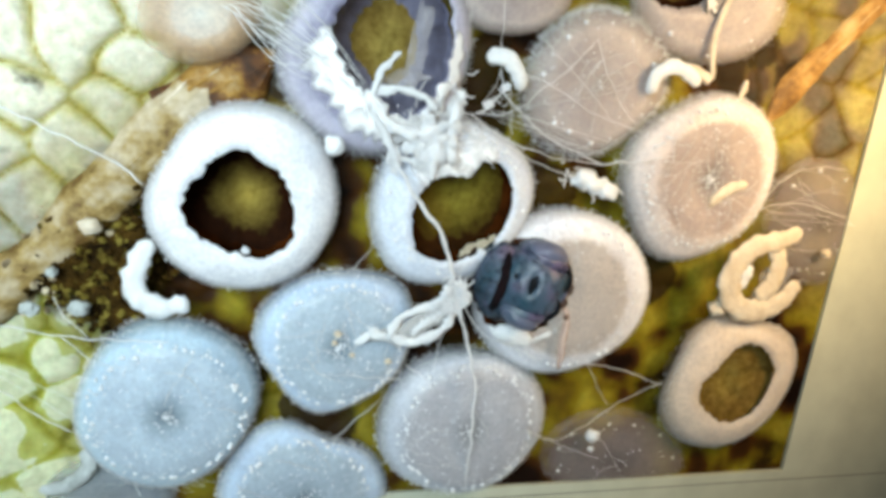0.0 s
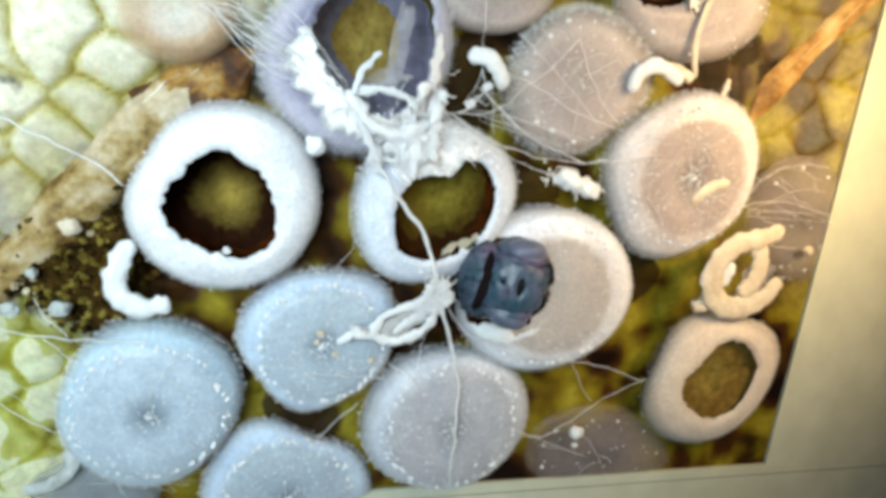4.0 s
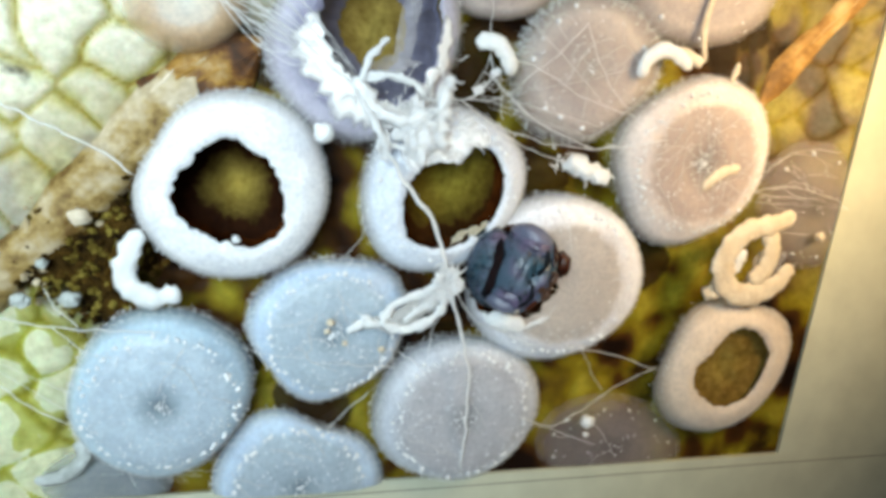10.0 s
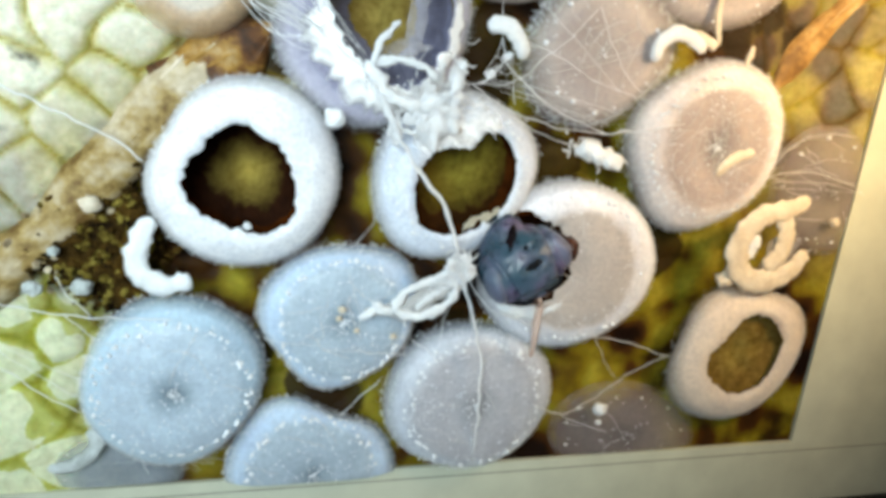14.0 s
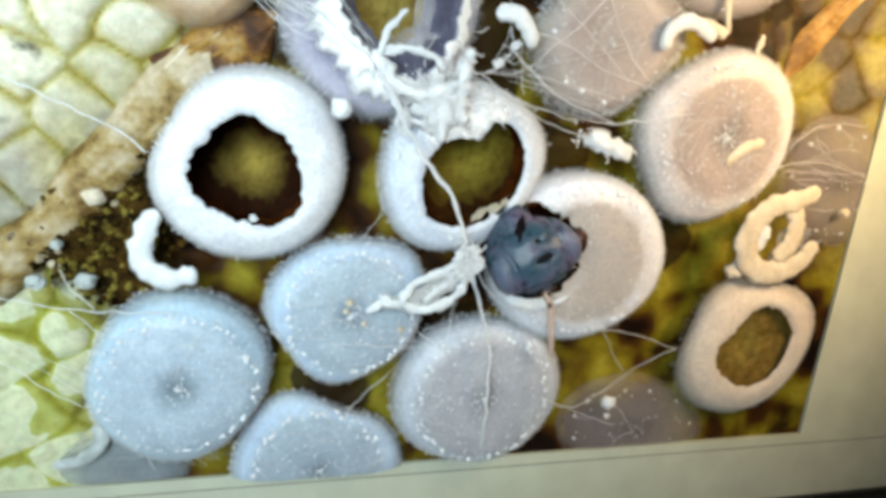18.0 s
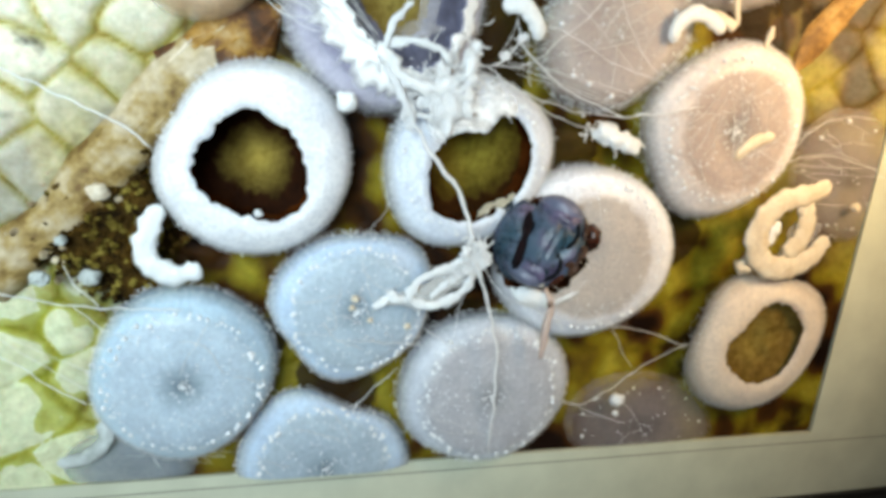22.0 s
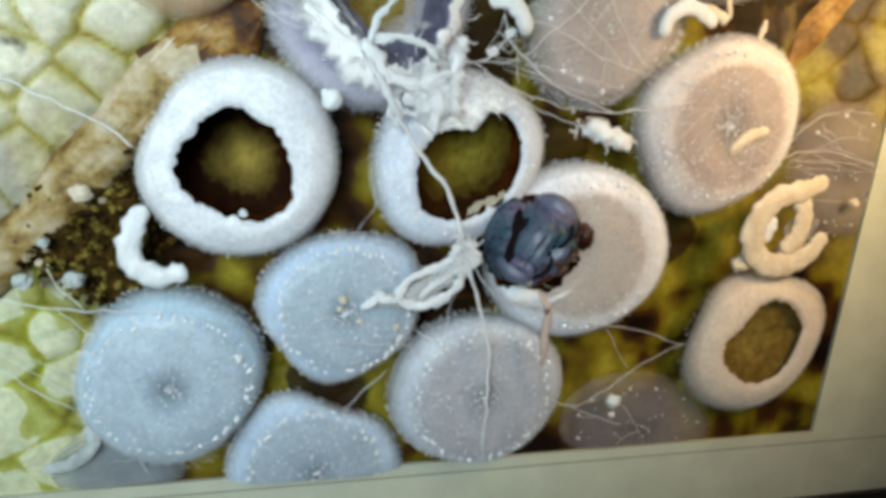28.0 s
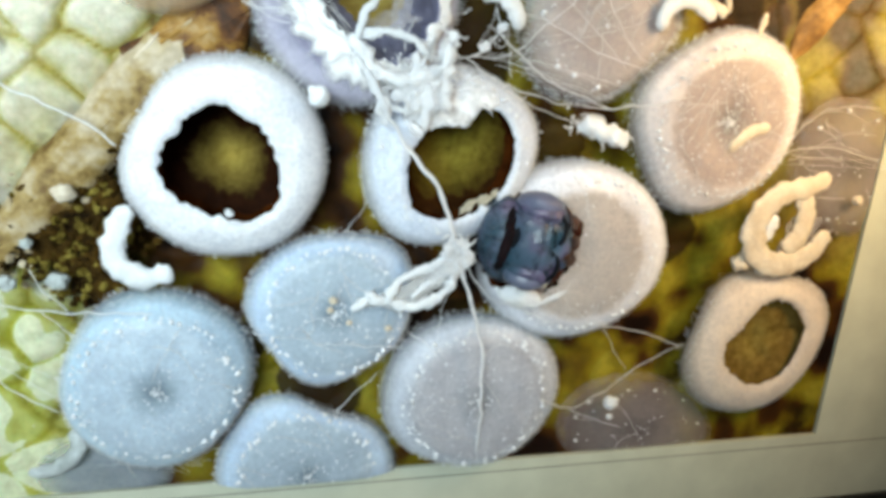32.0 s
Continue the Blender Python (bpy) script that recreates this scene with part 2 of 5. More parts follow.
RIB_MIXED = fibre_material("rib_mixed", [(0.36, (0.15, 0.08, 0.012)), (0.46, (0.36, 0.25, 0.08)), (0.53, (0.47, 0.37, 0.21)), (0.66, (0.60, 0.51, 0.37))], 100)
RIB_BURNT = fibre_material("rib_burnt", [(0.36, (0.018, 0.006, 0.001)), (0.46, (0.13, 0.045, 0.005)), (0.54, (0.36, 0.19, 0.03)), (0.64, (0.50, 0.36, 0.18))])
RIB_ORANGE = fibre_material("rib_orange", [(0.36, (0.18, 0.09, 0.016)), (0.47, (0.33, 0.18, 0.04)), (0.55, (0.43, 0.27, 0.08)), (0.68, (0.52, 0.40, 0.19))], 110)
RIB_TAN = mottled("rib_tan", (0.38, 0.26, 0.10), (0.52, 0.40, 0.22), 60, 0.75, [(500, 0.0003)])
CRUMB_GREY = mottled("crumb_grey", (0.40, 0.44, 0.42), (0.66, 0.71, 0.70), 260, 0.7, [(900, 0.0005), (250, 0.0010)])
RIB_CREAM = mottled("rib_cream", (0.50, 0.38, 0.20), (0.80, 0.70, 0.56), 70, 0.7, [(500, 0.0004), (120, 0.0010)])
RIB_RUST = mottled("rib_rust", (0.20, 0.09, 0.010), (0.50, 0.28, 0.05), 60, 0.7, [(300, 0.0004)])
def wasp_material(name, pits, fine, soft):
    """Dusty slate-blue cuticle that shifts to violet and teal."""
    m, nt, p = nodes_of(name)
    hue = ramp_node(nt, noise_node(nt, 85, 2.0).outputs["Fac"], [(0.36, (0.034, 0.076, 0.108)), (0.5, (0.074, 0.104, 0.150)), (0.64, (0.125, 0.102, 0.170))])
    dirt = ramp_node(nt, noise_node(nt, pits, 4.0, 0.6).outputs["Fac"], [(0.36, (0.22, 0.23, 0.27)), (0.50, (1, 1, 1))])
    link(nt, mix_node(nt, "MULTIPLY", 0.75, hue.outputs[0], dirt.outputs[0]), p.inputs["Base Color"])
    p.inputs["Roughness"].default_value = 0.26
    bump(nt, p, [(1300, fine), (300, soft)])
    return m


WASP_BLUE = wasp_material("wasp_blue", 260, 0.00012, 0.0005)
WASP_COAT = wasp_material("wasp_coat", 520, 0.0004, 0.0009)
WASP_TEAL = mottled("wasp_teal", (0.004, 0.010, 0.014), (0.02, 0.045, 0.06), 300, 0.3, [(500, 0.0004)])
WASP_EYE = mottled("wasp_eye", (0.075, 0.115, 0.165), (0.15, 0.155, 0.23), 90, 0.30, [(2600, 0.00010), (250, 0.0002)])
WASP_BLACK = mottled("wasp_black", (0.003, 0.004, 0.006), (0.010, 0.011, 0.014), 300, 0.75)
WASP_BLACK.node_tree.nodes["Principled BSDF"].inputs["Specular IOR Level"].default_value = 0.15
WASP_AMBER = mottled("wasp_amber", (0.03, 0.012, 0.008), (0.14, 0.062, 0.03), 420, 0.4, [(900, 0.0004)], 0.1)
WASP_NECK = mottled("wasp_neck", (0.002, 0.002, 0.003), (0.014, 0.005, 0.006), 260, 0.7, [(700, 0.0004)])
WASP_NECK.node_tree.nodes["Principled BSDF"].inputs["Specular IOR Level"].default_value = 0.12
WASP_RED = mottled("wasp_red", (0.012, 0.003, 0.002), (0.075, 0.020, 0.009), 300, 0.22, [(900, 0.0003)])
WASP_PINK = mottled("wasp_pink", (0.62, 0.45, 0.38), (0.74, 0.58, 0.50), 300, 0.45, sss=0.3)
WASP_PINK.node_tree.nodes["Principled BSDF"].inputs["Alpha"].default_value = 0.75
CREAM_PANEL = mottled("cream_panel", (0.58, 0.60, 0.46), (0.62, 0.64, 0.50), 9, 0.5)
LINE_DARK = mottled("line_dark", (0.24, 0.23, 0.17), (0.32, 0.30, 0.23), 60, 0.6)
BEZEL_BLACK = mottled("bezel_black", (0.006, 0.006, 0.006), (0.012, 0.012, 0.012), 300, 0.45, [(3000, 0.0001)])
DESK = mottled("desk", (0.10, 0.07, 0.05), (0.16, 0.11, 0.07), 12, 0.5)


def leaf_material():
    m, nt, p = nodes_of("leaf")
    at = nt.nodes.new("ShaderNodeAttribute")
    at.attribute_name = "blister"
    pale_lit = nt.nodes.new("ShaderNodeAttribute")
    pale_lit.attribute_name = "pale_lit"
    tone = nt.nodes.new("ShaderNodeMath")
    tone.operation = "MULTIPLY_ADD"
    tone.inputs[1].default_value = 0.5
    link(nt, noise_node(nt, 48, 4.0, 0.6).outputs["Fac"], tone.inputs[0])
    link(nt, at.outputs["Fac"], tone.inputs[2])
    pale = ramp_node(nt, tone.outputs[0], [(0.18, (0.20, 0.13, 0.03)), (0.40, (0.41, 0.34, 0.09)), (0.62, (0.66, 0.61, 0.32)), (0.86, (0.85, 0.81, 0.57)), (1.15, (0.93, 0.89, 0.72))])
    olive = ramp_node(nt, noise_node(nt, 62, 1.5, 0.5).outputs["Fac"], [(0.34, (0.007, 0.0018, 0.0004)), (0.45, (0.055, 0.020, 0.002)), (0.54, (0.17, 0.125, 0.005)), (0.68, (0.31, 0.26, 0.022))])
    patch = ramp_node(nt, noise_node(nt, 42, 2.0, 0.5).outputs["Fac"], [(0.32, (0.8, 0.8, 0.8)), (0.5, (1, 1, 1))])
    amount = mix_node(nt, "MULTIPLY", 1.0, patch.outputs[0], pale_lit.outputs["Color"])
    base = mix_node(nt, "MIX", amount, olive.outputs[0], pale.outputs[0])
    fresh = nt.nodes.new("ShaderNodeAttribute")
    fresh.attribute_name = "fresh"
    smear = nt.nodes.new("ShaderNodeMath")
    smear.operation = "MULTIPLY_ADD"
    smear.inputs[1].default_value = 0.35
    link(nt, at.outputs["Fac"], smear.inputs[0])
    link(nt, mix_node(nt, "MULTIPLY", 1.0, noise_node(nt, 60, 2.0, 0.45).outputs["Fac"], (1.7, 1.7, 1.7)), smear.inputs[2])
    green = ramp_node(nt, smear.outputs[0], [(0.50, (0.10, 0.085, 0.006)), (0.82, (0.36, 0.36, 0.025)), (1.14, (0.53, 0.56, 0.13)), (1.50, (0.76, 0.80, 0.54))])
    base = mix_node(nt, "MIX", fresh.outputs["Fac"], base, green.outputs[0])
    rust = ramp_node(nt, noise_node(nt, 60).outputs["Fac"], [(0.56, (0, 0, 0)), (0.7, (1, 1, 1))])
    weak = mix_node(nt, "MULTIPLY", 1.0, rust.outputs[0], (0.22, 0.22, 0.22))
    c = mix_node(nt, "MIX", weak, base, (0.16, 0.06, 0.006))
    # darker patches: shade of the gaps mixed into the leaf's colour
    dark_patch = nt.nodes.new("ShaderNodeAttribute")
    dark_patch.attribute_name = "dark_patch"
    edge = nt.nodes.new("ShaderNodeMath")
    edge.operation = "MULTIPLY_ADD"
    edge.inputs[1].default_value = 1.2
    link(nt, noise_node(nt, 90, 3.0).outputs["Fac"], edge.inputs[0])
    link(nt, dark_patch.outputs["Fac"], edge.inputs[2])
    patch_mix = ramp_node(nt, edge.outputs[0], [(0.80, (0, 0, 0)), (1.25, (0.92, 0.92, 0.92))])
    c = mix_node(nt, "MIX", patch_mix.outputs[0], c, (0.020, 0.010, 0.001))
    fine = ramp_node(nt, noise_node(nt, 420).outputs["Fac"], [(0.3, (0.6, 0.6, 0.52)), (0.7, (1, 1, 1))])
    link(nt, mix_node(nt, "MULTIPLY", 0.8, c, fine.outputs[0]), p.inputs["Base Color"])
    p.inputs["Specular IOR Level"].default_value = 0.12
    p.inputs["Roughness"].default_value = 0.55
    p.inputs["Subsurface Weight"].default_value = 0.15
    p.inputs["Subsurface Scale"].default_value = 0.002
    bump(nt, p, [(900, 0.0002), (200, 0.0006)])
    return m


LEAF = leaf_material()


# ---- building helpers ----
def mesh_of(name, verts, faces, material, smooth=True):
    me = bpy.data.meshes.new(name)
    me.from_pydata([tuple(v) for v in verts], [], faces)
    me.materials.append(material)
    if smooth:
        me.polygons.foreach_set("use_smooth", [True] * len(me.polygons))
    me.update()
    return me


def part(name, me, parent, label="", kind=""):
    ob = new(name, me)
    ob.parent = parent
    return tagged(ob, label, kind=kind)


def box(name, lo, hi, material, bevel=0.0):
    bm = bmesh.new()
    bmesh.ops.create_cube(bm, size=1)
    for v in bm.verts:
        v.co = Vector([lo[i] if v.co[i] < 0 else hi[i] for i in range(3)])
    if bevel:
        bmesh.ops.bevel(bm, geom=bm.edges[:], offset=bevel, segments=2, affect="EDGES")
    me = bpy.data.meshes.new(name)
    bm.to_mesh(me)
    bm.free()
    me.materials.append(material)
    return me


def spline(pts, steps):
    """A smooth line through a few points."""
    p = [Vector(a) for a in pts]
    p = [p[0] * 2 - p[1], *p, p[-1] * 2 - p[-2]]
    out = []
    for i in range(1, len(p) - 2):
        for k in range(steps):
            t = k / steps
            a, b, c, d = p[i - 1:i + 3]
            out.append(0.5 * (2 * b + (c - a) * t + (2 * a - 5 * b + 4 * c - d) * t * t + (3 * b - a - 3 * c + d) * t ** 3))
    out.append(p[-2])
    return out


def tube_data(line, radius, sides=8, rough=0.0, flat=1.0, taper=0.0, seed=0.0, base=0):
    """Vertices and faces of a tube along a line; rough: unevenness; flat: height to width; taper: narrowing at the ends."""
    verts, faces = [], []
    n = len(line)
    for i, c in enumerate(line):
        d = (line[min(i + 1, n - 1)] - line[max(i - 1, 0)]).normalized()
        side = d.cross(Vector((0, 0, 1)))
        side = side.normalized() if side.length > 1e-6 else Vector((1, 0, 0))
        up = side.cross(d)
        u = i / (n - 1)
        r0 = radius * (1 - taper * abs(2 * u - 1) ** 2)
        if i in (0, n - 1):
            r0 *= 0.3
        elif i in (1, n - 2):
            r0 *= 0.8
        for k in range(sides):
            a = 2 * math.pi * k / sides
            r = r0
            if rough:
                r *= 1 + rough * noise.noise(Vector((c.x * 500 + seed, c.y * 500 + math.cos(a), c.z * 500 + math.sin(a))))
            verts.append(c + side * (r * math.cos(a)) + up * (r * flat * math.sin(a)))
    for i in range(n - 1):
        for k in range(sides):
            a, b = base + i * sides + k, base + i * sides + (k + 1) % sides
            faces.append((a, b, b + sides, a + sides))
    faces.append(tuple(base + k for k in range(sides))[::-1])
    faces.append(tuple(base + (n - 1) * sides + k for k in range(sides)))
    return verts, faces


def tubes(name, lines, radius, material, sides=5, **kw):
    verts, faces = [], []
    for line in lines:
        v, f = tube_data(line, radius, sides, base=len(verts), **kw)
        verts += v
        faces += f
    return mesh_of(name, verts, faces, material)


BALL = None


def ball_data():
    global BALL
    if BALL is None:
        bm = bmesh.new()
        bmesh.ops.create_icosphere(bm, subdivisions=1, radius=1)
        BALL = ([v.co.copy() for v in bm.verts], [tuple(v.index for v in f.verts) for f in bm.faces])
        bm.free()
    return BALL


def balls(name, spots, material):
    """Small round grains in one mesh: (place, radius)."""
    bv, bf = ball_data()
    verts, faces = [], []
    for c, r in spots:
        k = len(verts)
        verts += [c + v * r for v in bv]
        faces += [tuple(k + i for i in f) for f in bf]
    return mesh_of(name, verts, faces, material)


def lump(name, radii, material, rough=0.12, freq=2.0, seed=0.0, sub=3):
    """An uneven rounded body about the origin."""
    bm = bmesh.new()
    bmesh.ops.create_icosphere(bm, subdivisions=sub, radius=1)
    for v in bm.verts:
        k = 1 + rough * noise.noise(v.co * freq + Vector((seed, 0, 0)))
        v.co = Vector((v.co.x * radii[0] * k, v.co.y * radii[1] * k, v.co.z * radii[2] * k))
    for f in bm.faces:
        f.smooth = True
    me = bpy.data.meshes.new(name)
    bm.to_mesh(me)
    bm.free()
    me.materials.append(material)
    return me


# ---- the setting ----
EDGE_X, EDGE_Y = 0.1385, -0.0773      # where the picture of the leaf ends
BEZEL_Y = -0.1034


def cell_field(xs, ys, step, seed):
    """Distance to the border between leaf blisters, for a grid of places."""
    rng = np.random.RandomState(seed)
    gx, gy = np.meshgrid(np.arange(-0.24, 0.2, step), np.arange(-0.14, 0.2, step))
    keep = rng.uniform(0, 1, gx.size) > 0.04
    px = (gx.ravel() + rng.uniform(-0.55, 0.55, gx.size) * step)[keep]
    py = (gy.ravel() + rng.uniform(-0.55, 0.55, gx.size) * step)[keep]
    f1 = np.full(xs.shape, 9.0)
    f2 = np.full(xs.shape, 9.0)
    kept = []
    for cx, cy in zip(px, py):
        if any(math.hypot(cx - kx, cy - ky) < 0.62 * step for kx, ky in kept[-60:]):
            continue
        kept.append((cx, cy))
        d = np.hypot(xs - cx, ys - cy)
        f2 = np.minimum(f2, np.maximum(f1, d))
        f1 = np.minimum(f1, d)
    return np.clip((f2 - f1) / step, 0, 1)


# nearly black patches, mostly shade between eggs painted on the leaf: place, size, strength
DARK_PATCHES = [
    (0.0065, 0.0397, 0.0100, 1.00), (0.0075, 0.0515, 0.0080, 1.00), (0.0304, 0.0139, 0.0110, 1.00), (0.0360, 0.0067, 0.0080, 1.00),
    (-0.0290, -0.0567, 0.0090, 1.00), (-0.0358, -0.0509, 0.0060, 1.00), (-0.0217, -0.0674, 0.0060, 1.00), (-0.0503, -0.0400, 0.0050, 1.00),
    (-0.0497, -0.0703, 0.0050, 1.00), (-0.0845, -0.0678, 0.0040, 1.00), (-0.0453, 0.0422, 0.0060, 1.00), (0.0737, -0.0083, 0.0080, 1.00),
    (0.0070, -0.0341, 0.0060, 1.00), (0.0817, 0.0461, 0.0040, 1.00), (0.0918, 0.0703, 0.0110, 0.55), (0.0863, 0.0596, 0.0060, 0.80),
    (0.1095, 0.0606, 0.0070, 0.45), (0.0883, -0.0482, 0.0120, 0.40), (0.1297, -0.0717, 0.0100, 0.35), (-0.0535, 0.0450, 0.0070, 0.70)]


def build_leaf():
    nx, ny = 360, 250
    xs, ys = np.meshgrid(np.linspace(-0.20, EDGE_X, nx), np.linspace(EDGE_Y, 0.15, ny))
    big = cell_field(xs + 0.0012 * np.sin(ys * 330), ys + 0.0012 * np.sin(xs * 300), 0.0128, 3)
    small = cell_field(xs + 0.0008 * np.sin(ys * 520), ys, 0.0066, 8)
    # painted-in strong light: paler tissue beyond the brown rib and towards the other edge
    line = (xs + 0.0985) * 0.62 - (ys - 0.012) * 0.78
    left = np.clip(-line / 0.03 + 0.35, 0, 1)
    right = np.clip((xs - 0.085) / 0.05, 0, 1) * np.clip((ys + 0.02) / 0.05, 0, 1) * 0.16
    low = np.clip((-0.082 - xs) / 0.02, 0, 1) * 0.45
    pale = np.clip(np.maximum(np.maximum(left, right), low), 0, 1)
    soft = 1 - np.exp(-big * 5.5)
    fine = 1 - np.exp(-small * 5.0)
    height = (0.0026 * soft + 0.0006 * fine * soft) * (0.25 + 0.75 * pale)
    inset = np.clip(np.minimum(EDGE_X - xs, ys - EDGE_Y) / 0.03, 0, 1)
    z = -0.0005 - 0.0070 * inset ** 1.2 + height * (0.2 + 0.8 * inset)
    verts = np.stack([xs, ys, z], -1).reshape(-1, 3)
    idx = np.arange(nx * ny).reshape(ny, nx)
    faces = np.stack([idx[:-1, :-1], idx[:-1, 1:], idx[1:, 1:], idx[1:, :-1]], -1).reshape(-1, 4).tolist()
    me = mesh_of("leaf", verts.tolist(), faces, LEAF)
    a = me.attributes.new("blister", "FLOAT", "POINT")
    a.data.foreach_set("value", np.clip(soft * (0.80 + 0.20 * fine), 0, 1).ravel().astype(np.float32))
    b = me.attributes.new("pale_lit", "FLOAT", "POINT")
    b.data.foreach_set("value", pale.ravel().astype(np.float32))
    fresh = np.clip((-0.082 - xs) / 0.02, 0, 1) * np.clip((-0.010 - ys) / 0.02, 0, 1) * 0.85
    me.attributes.new("fresh", "FLOAT", "POINT").data.foreach_set("value", fresh.ravel().astype(np.float32))
    dark_patch = np.zeros(xs.shape)
    for sx, sy, r, k in DARK_PATCHES:
        dark_patch = np.maximum(dark_patch, k * np.exp(-(((xs - sx) ** 2 + (ys - sy) ** 2) / r ** 2) ** 1.5))
    me.attributes.new("dark_patch", "FLOAT", "POINT").data.foreach_set("value", dark_patch.ravel().astype(np.float32))
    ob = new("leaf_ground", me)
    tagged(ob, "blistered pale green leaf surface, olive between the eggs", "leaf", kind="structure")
    base = new("backing", box("backing", (-0.205, BEZEL_Y + 0.004, -0.012), (0.30, 0.155, -0.0090), BEZEL_BLACK))
    tagged(base, "dark panel under the picture", "panel", kind="structure")


def build_margin():
    verts = []
    x0, x1, x2 = -0.20, EDGE_X, 0.30
    y0, y1, y2 = BEZEL_Y, EDGE_Y, 0.15
    ring = [(x0, y0), (x2, y0), (x2, y2), (x1, y2), (x1, y1), (x0, y1)]
    for z in (-0.0090, 0.0008):
        verts += [(x, y, z) for x, y in ring]
    n = len(ring)
    faces = [tuple(range(n, 2 * n)), tuple(range(n))[::-1]]
    faces += [(i, (i + 1) % n, n + (i + 1) % n, n + i) for i in range(n)]
    ob = new("screen_margin", mesh_of("screen_margin", verts, faces, CREAM_PANEL, smooth=False))
    tagged(ob, "plain cream screen margin beside and below the picture", "screen margin", kind="structure")
    part("window_line", box("window_line", (x0, -0.08125, 0.0008), (x2, -0.0809, 0.0010), LINE_DARK), ob, "thin grey line")
    rim = new("screen_bezel", box("screen_bezel", (-0.205, BEZEL_Y - 0.02, -0.012), (0.305, BEZEL_Y, 0.004), BEZEL_BLACK, 0.0012))
    tagged(rim, "matt black plastic bezel along the screen's lower edge", "bezel", kind="structure")


def build_desk():
    desk = new("desk_top", box("desk_top", (-0.26, -0.17, -0.030), (0.36, 0.21, -0.012), DESK, 0.002))
    tagged(desk, "plain dark desk top under the panel", "desk", kind="structure")


build_leaf()
build_margin()
build_desk()


# ---- eggs ----
def top_height(rho, h, dip):
    """Height of the shell over its base, from the middle (0) to the widest ring (1)."""
    rho = min(max(rho, 0.0), 1.0)
    z = 0.45 * h + 0.55 * h * max(0.0, 1 - rho ** 3.2) ** 0.5
    return z - dip * h * math.exp(-(rho / 0.42) ** 2) + 0.02 * h * math.exp(-((rho - 0.7) / 0.08) ** 2)


def waves(terms, a):
    return sum(c * math.cos(k * a) + s * math.sin(k * a) for k, c, s in terms)


def cut_by_edges(me):
    """What lies past the picture's edges is cut off."""
    bm = bmesh.new()
    bm.from_mesh(me)
    for co, no in (((EDGE_X - 0.0006, 0, 0), (1, 0, 0)), ((0, EDGE_Y + 0.0006, 0), (0, -1, 0))):
        bmesh.ops.bisect_plane(bm, geom=bm.verts[:] + bm.edges[:] + bm.faces[:], plane_co=co, plane_no=no, clear_outer=True)
    bm.to_mesh(me)
    bm.free()


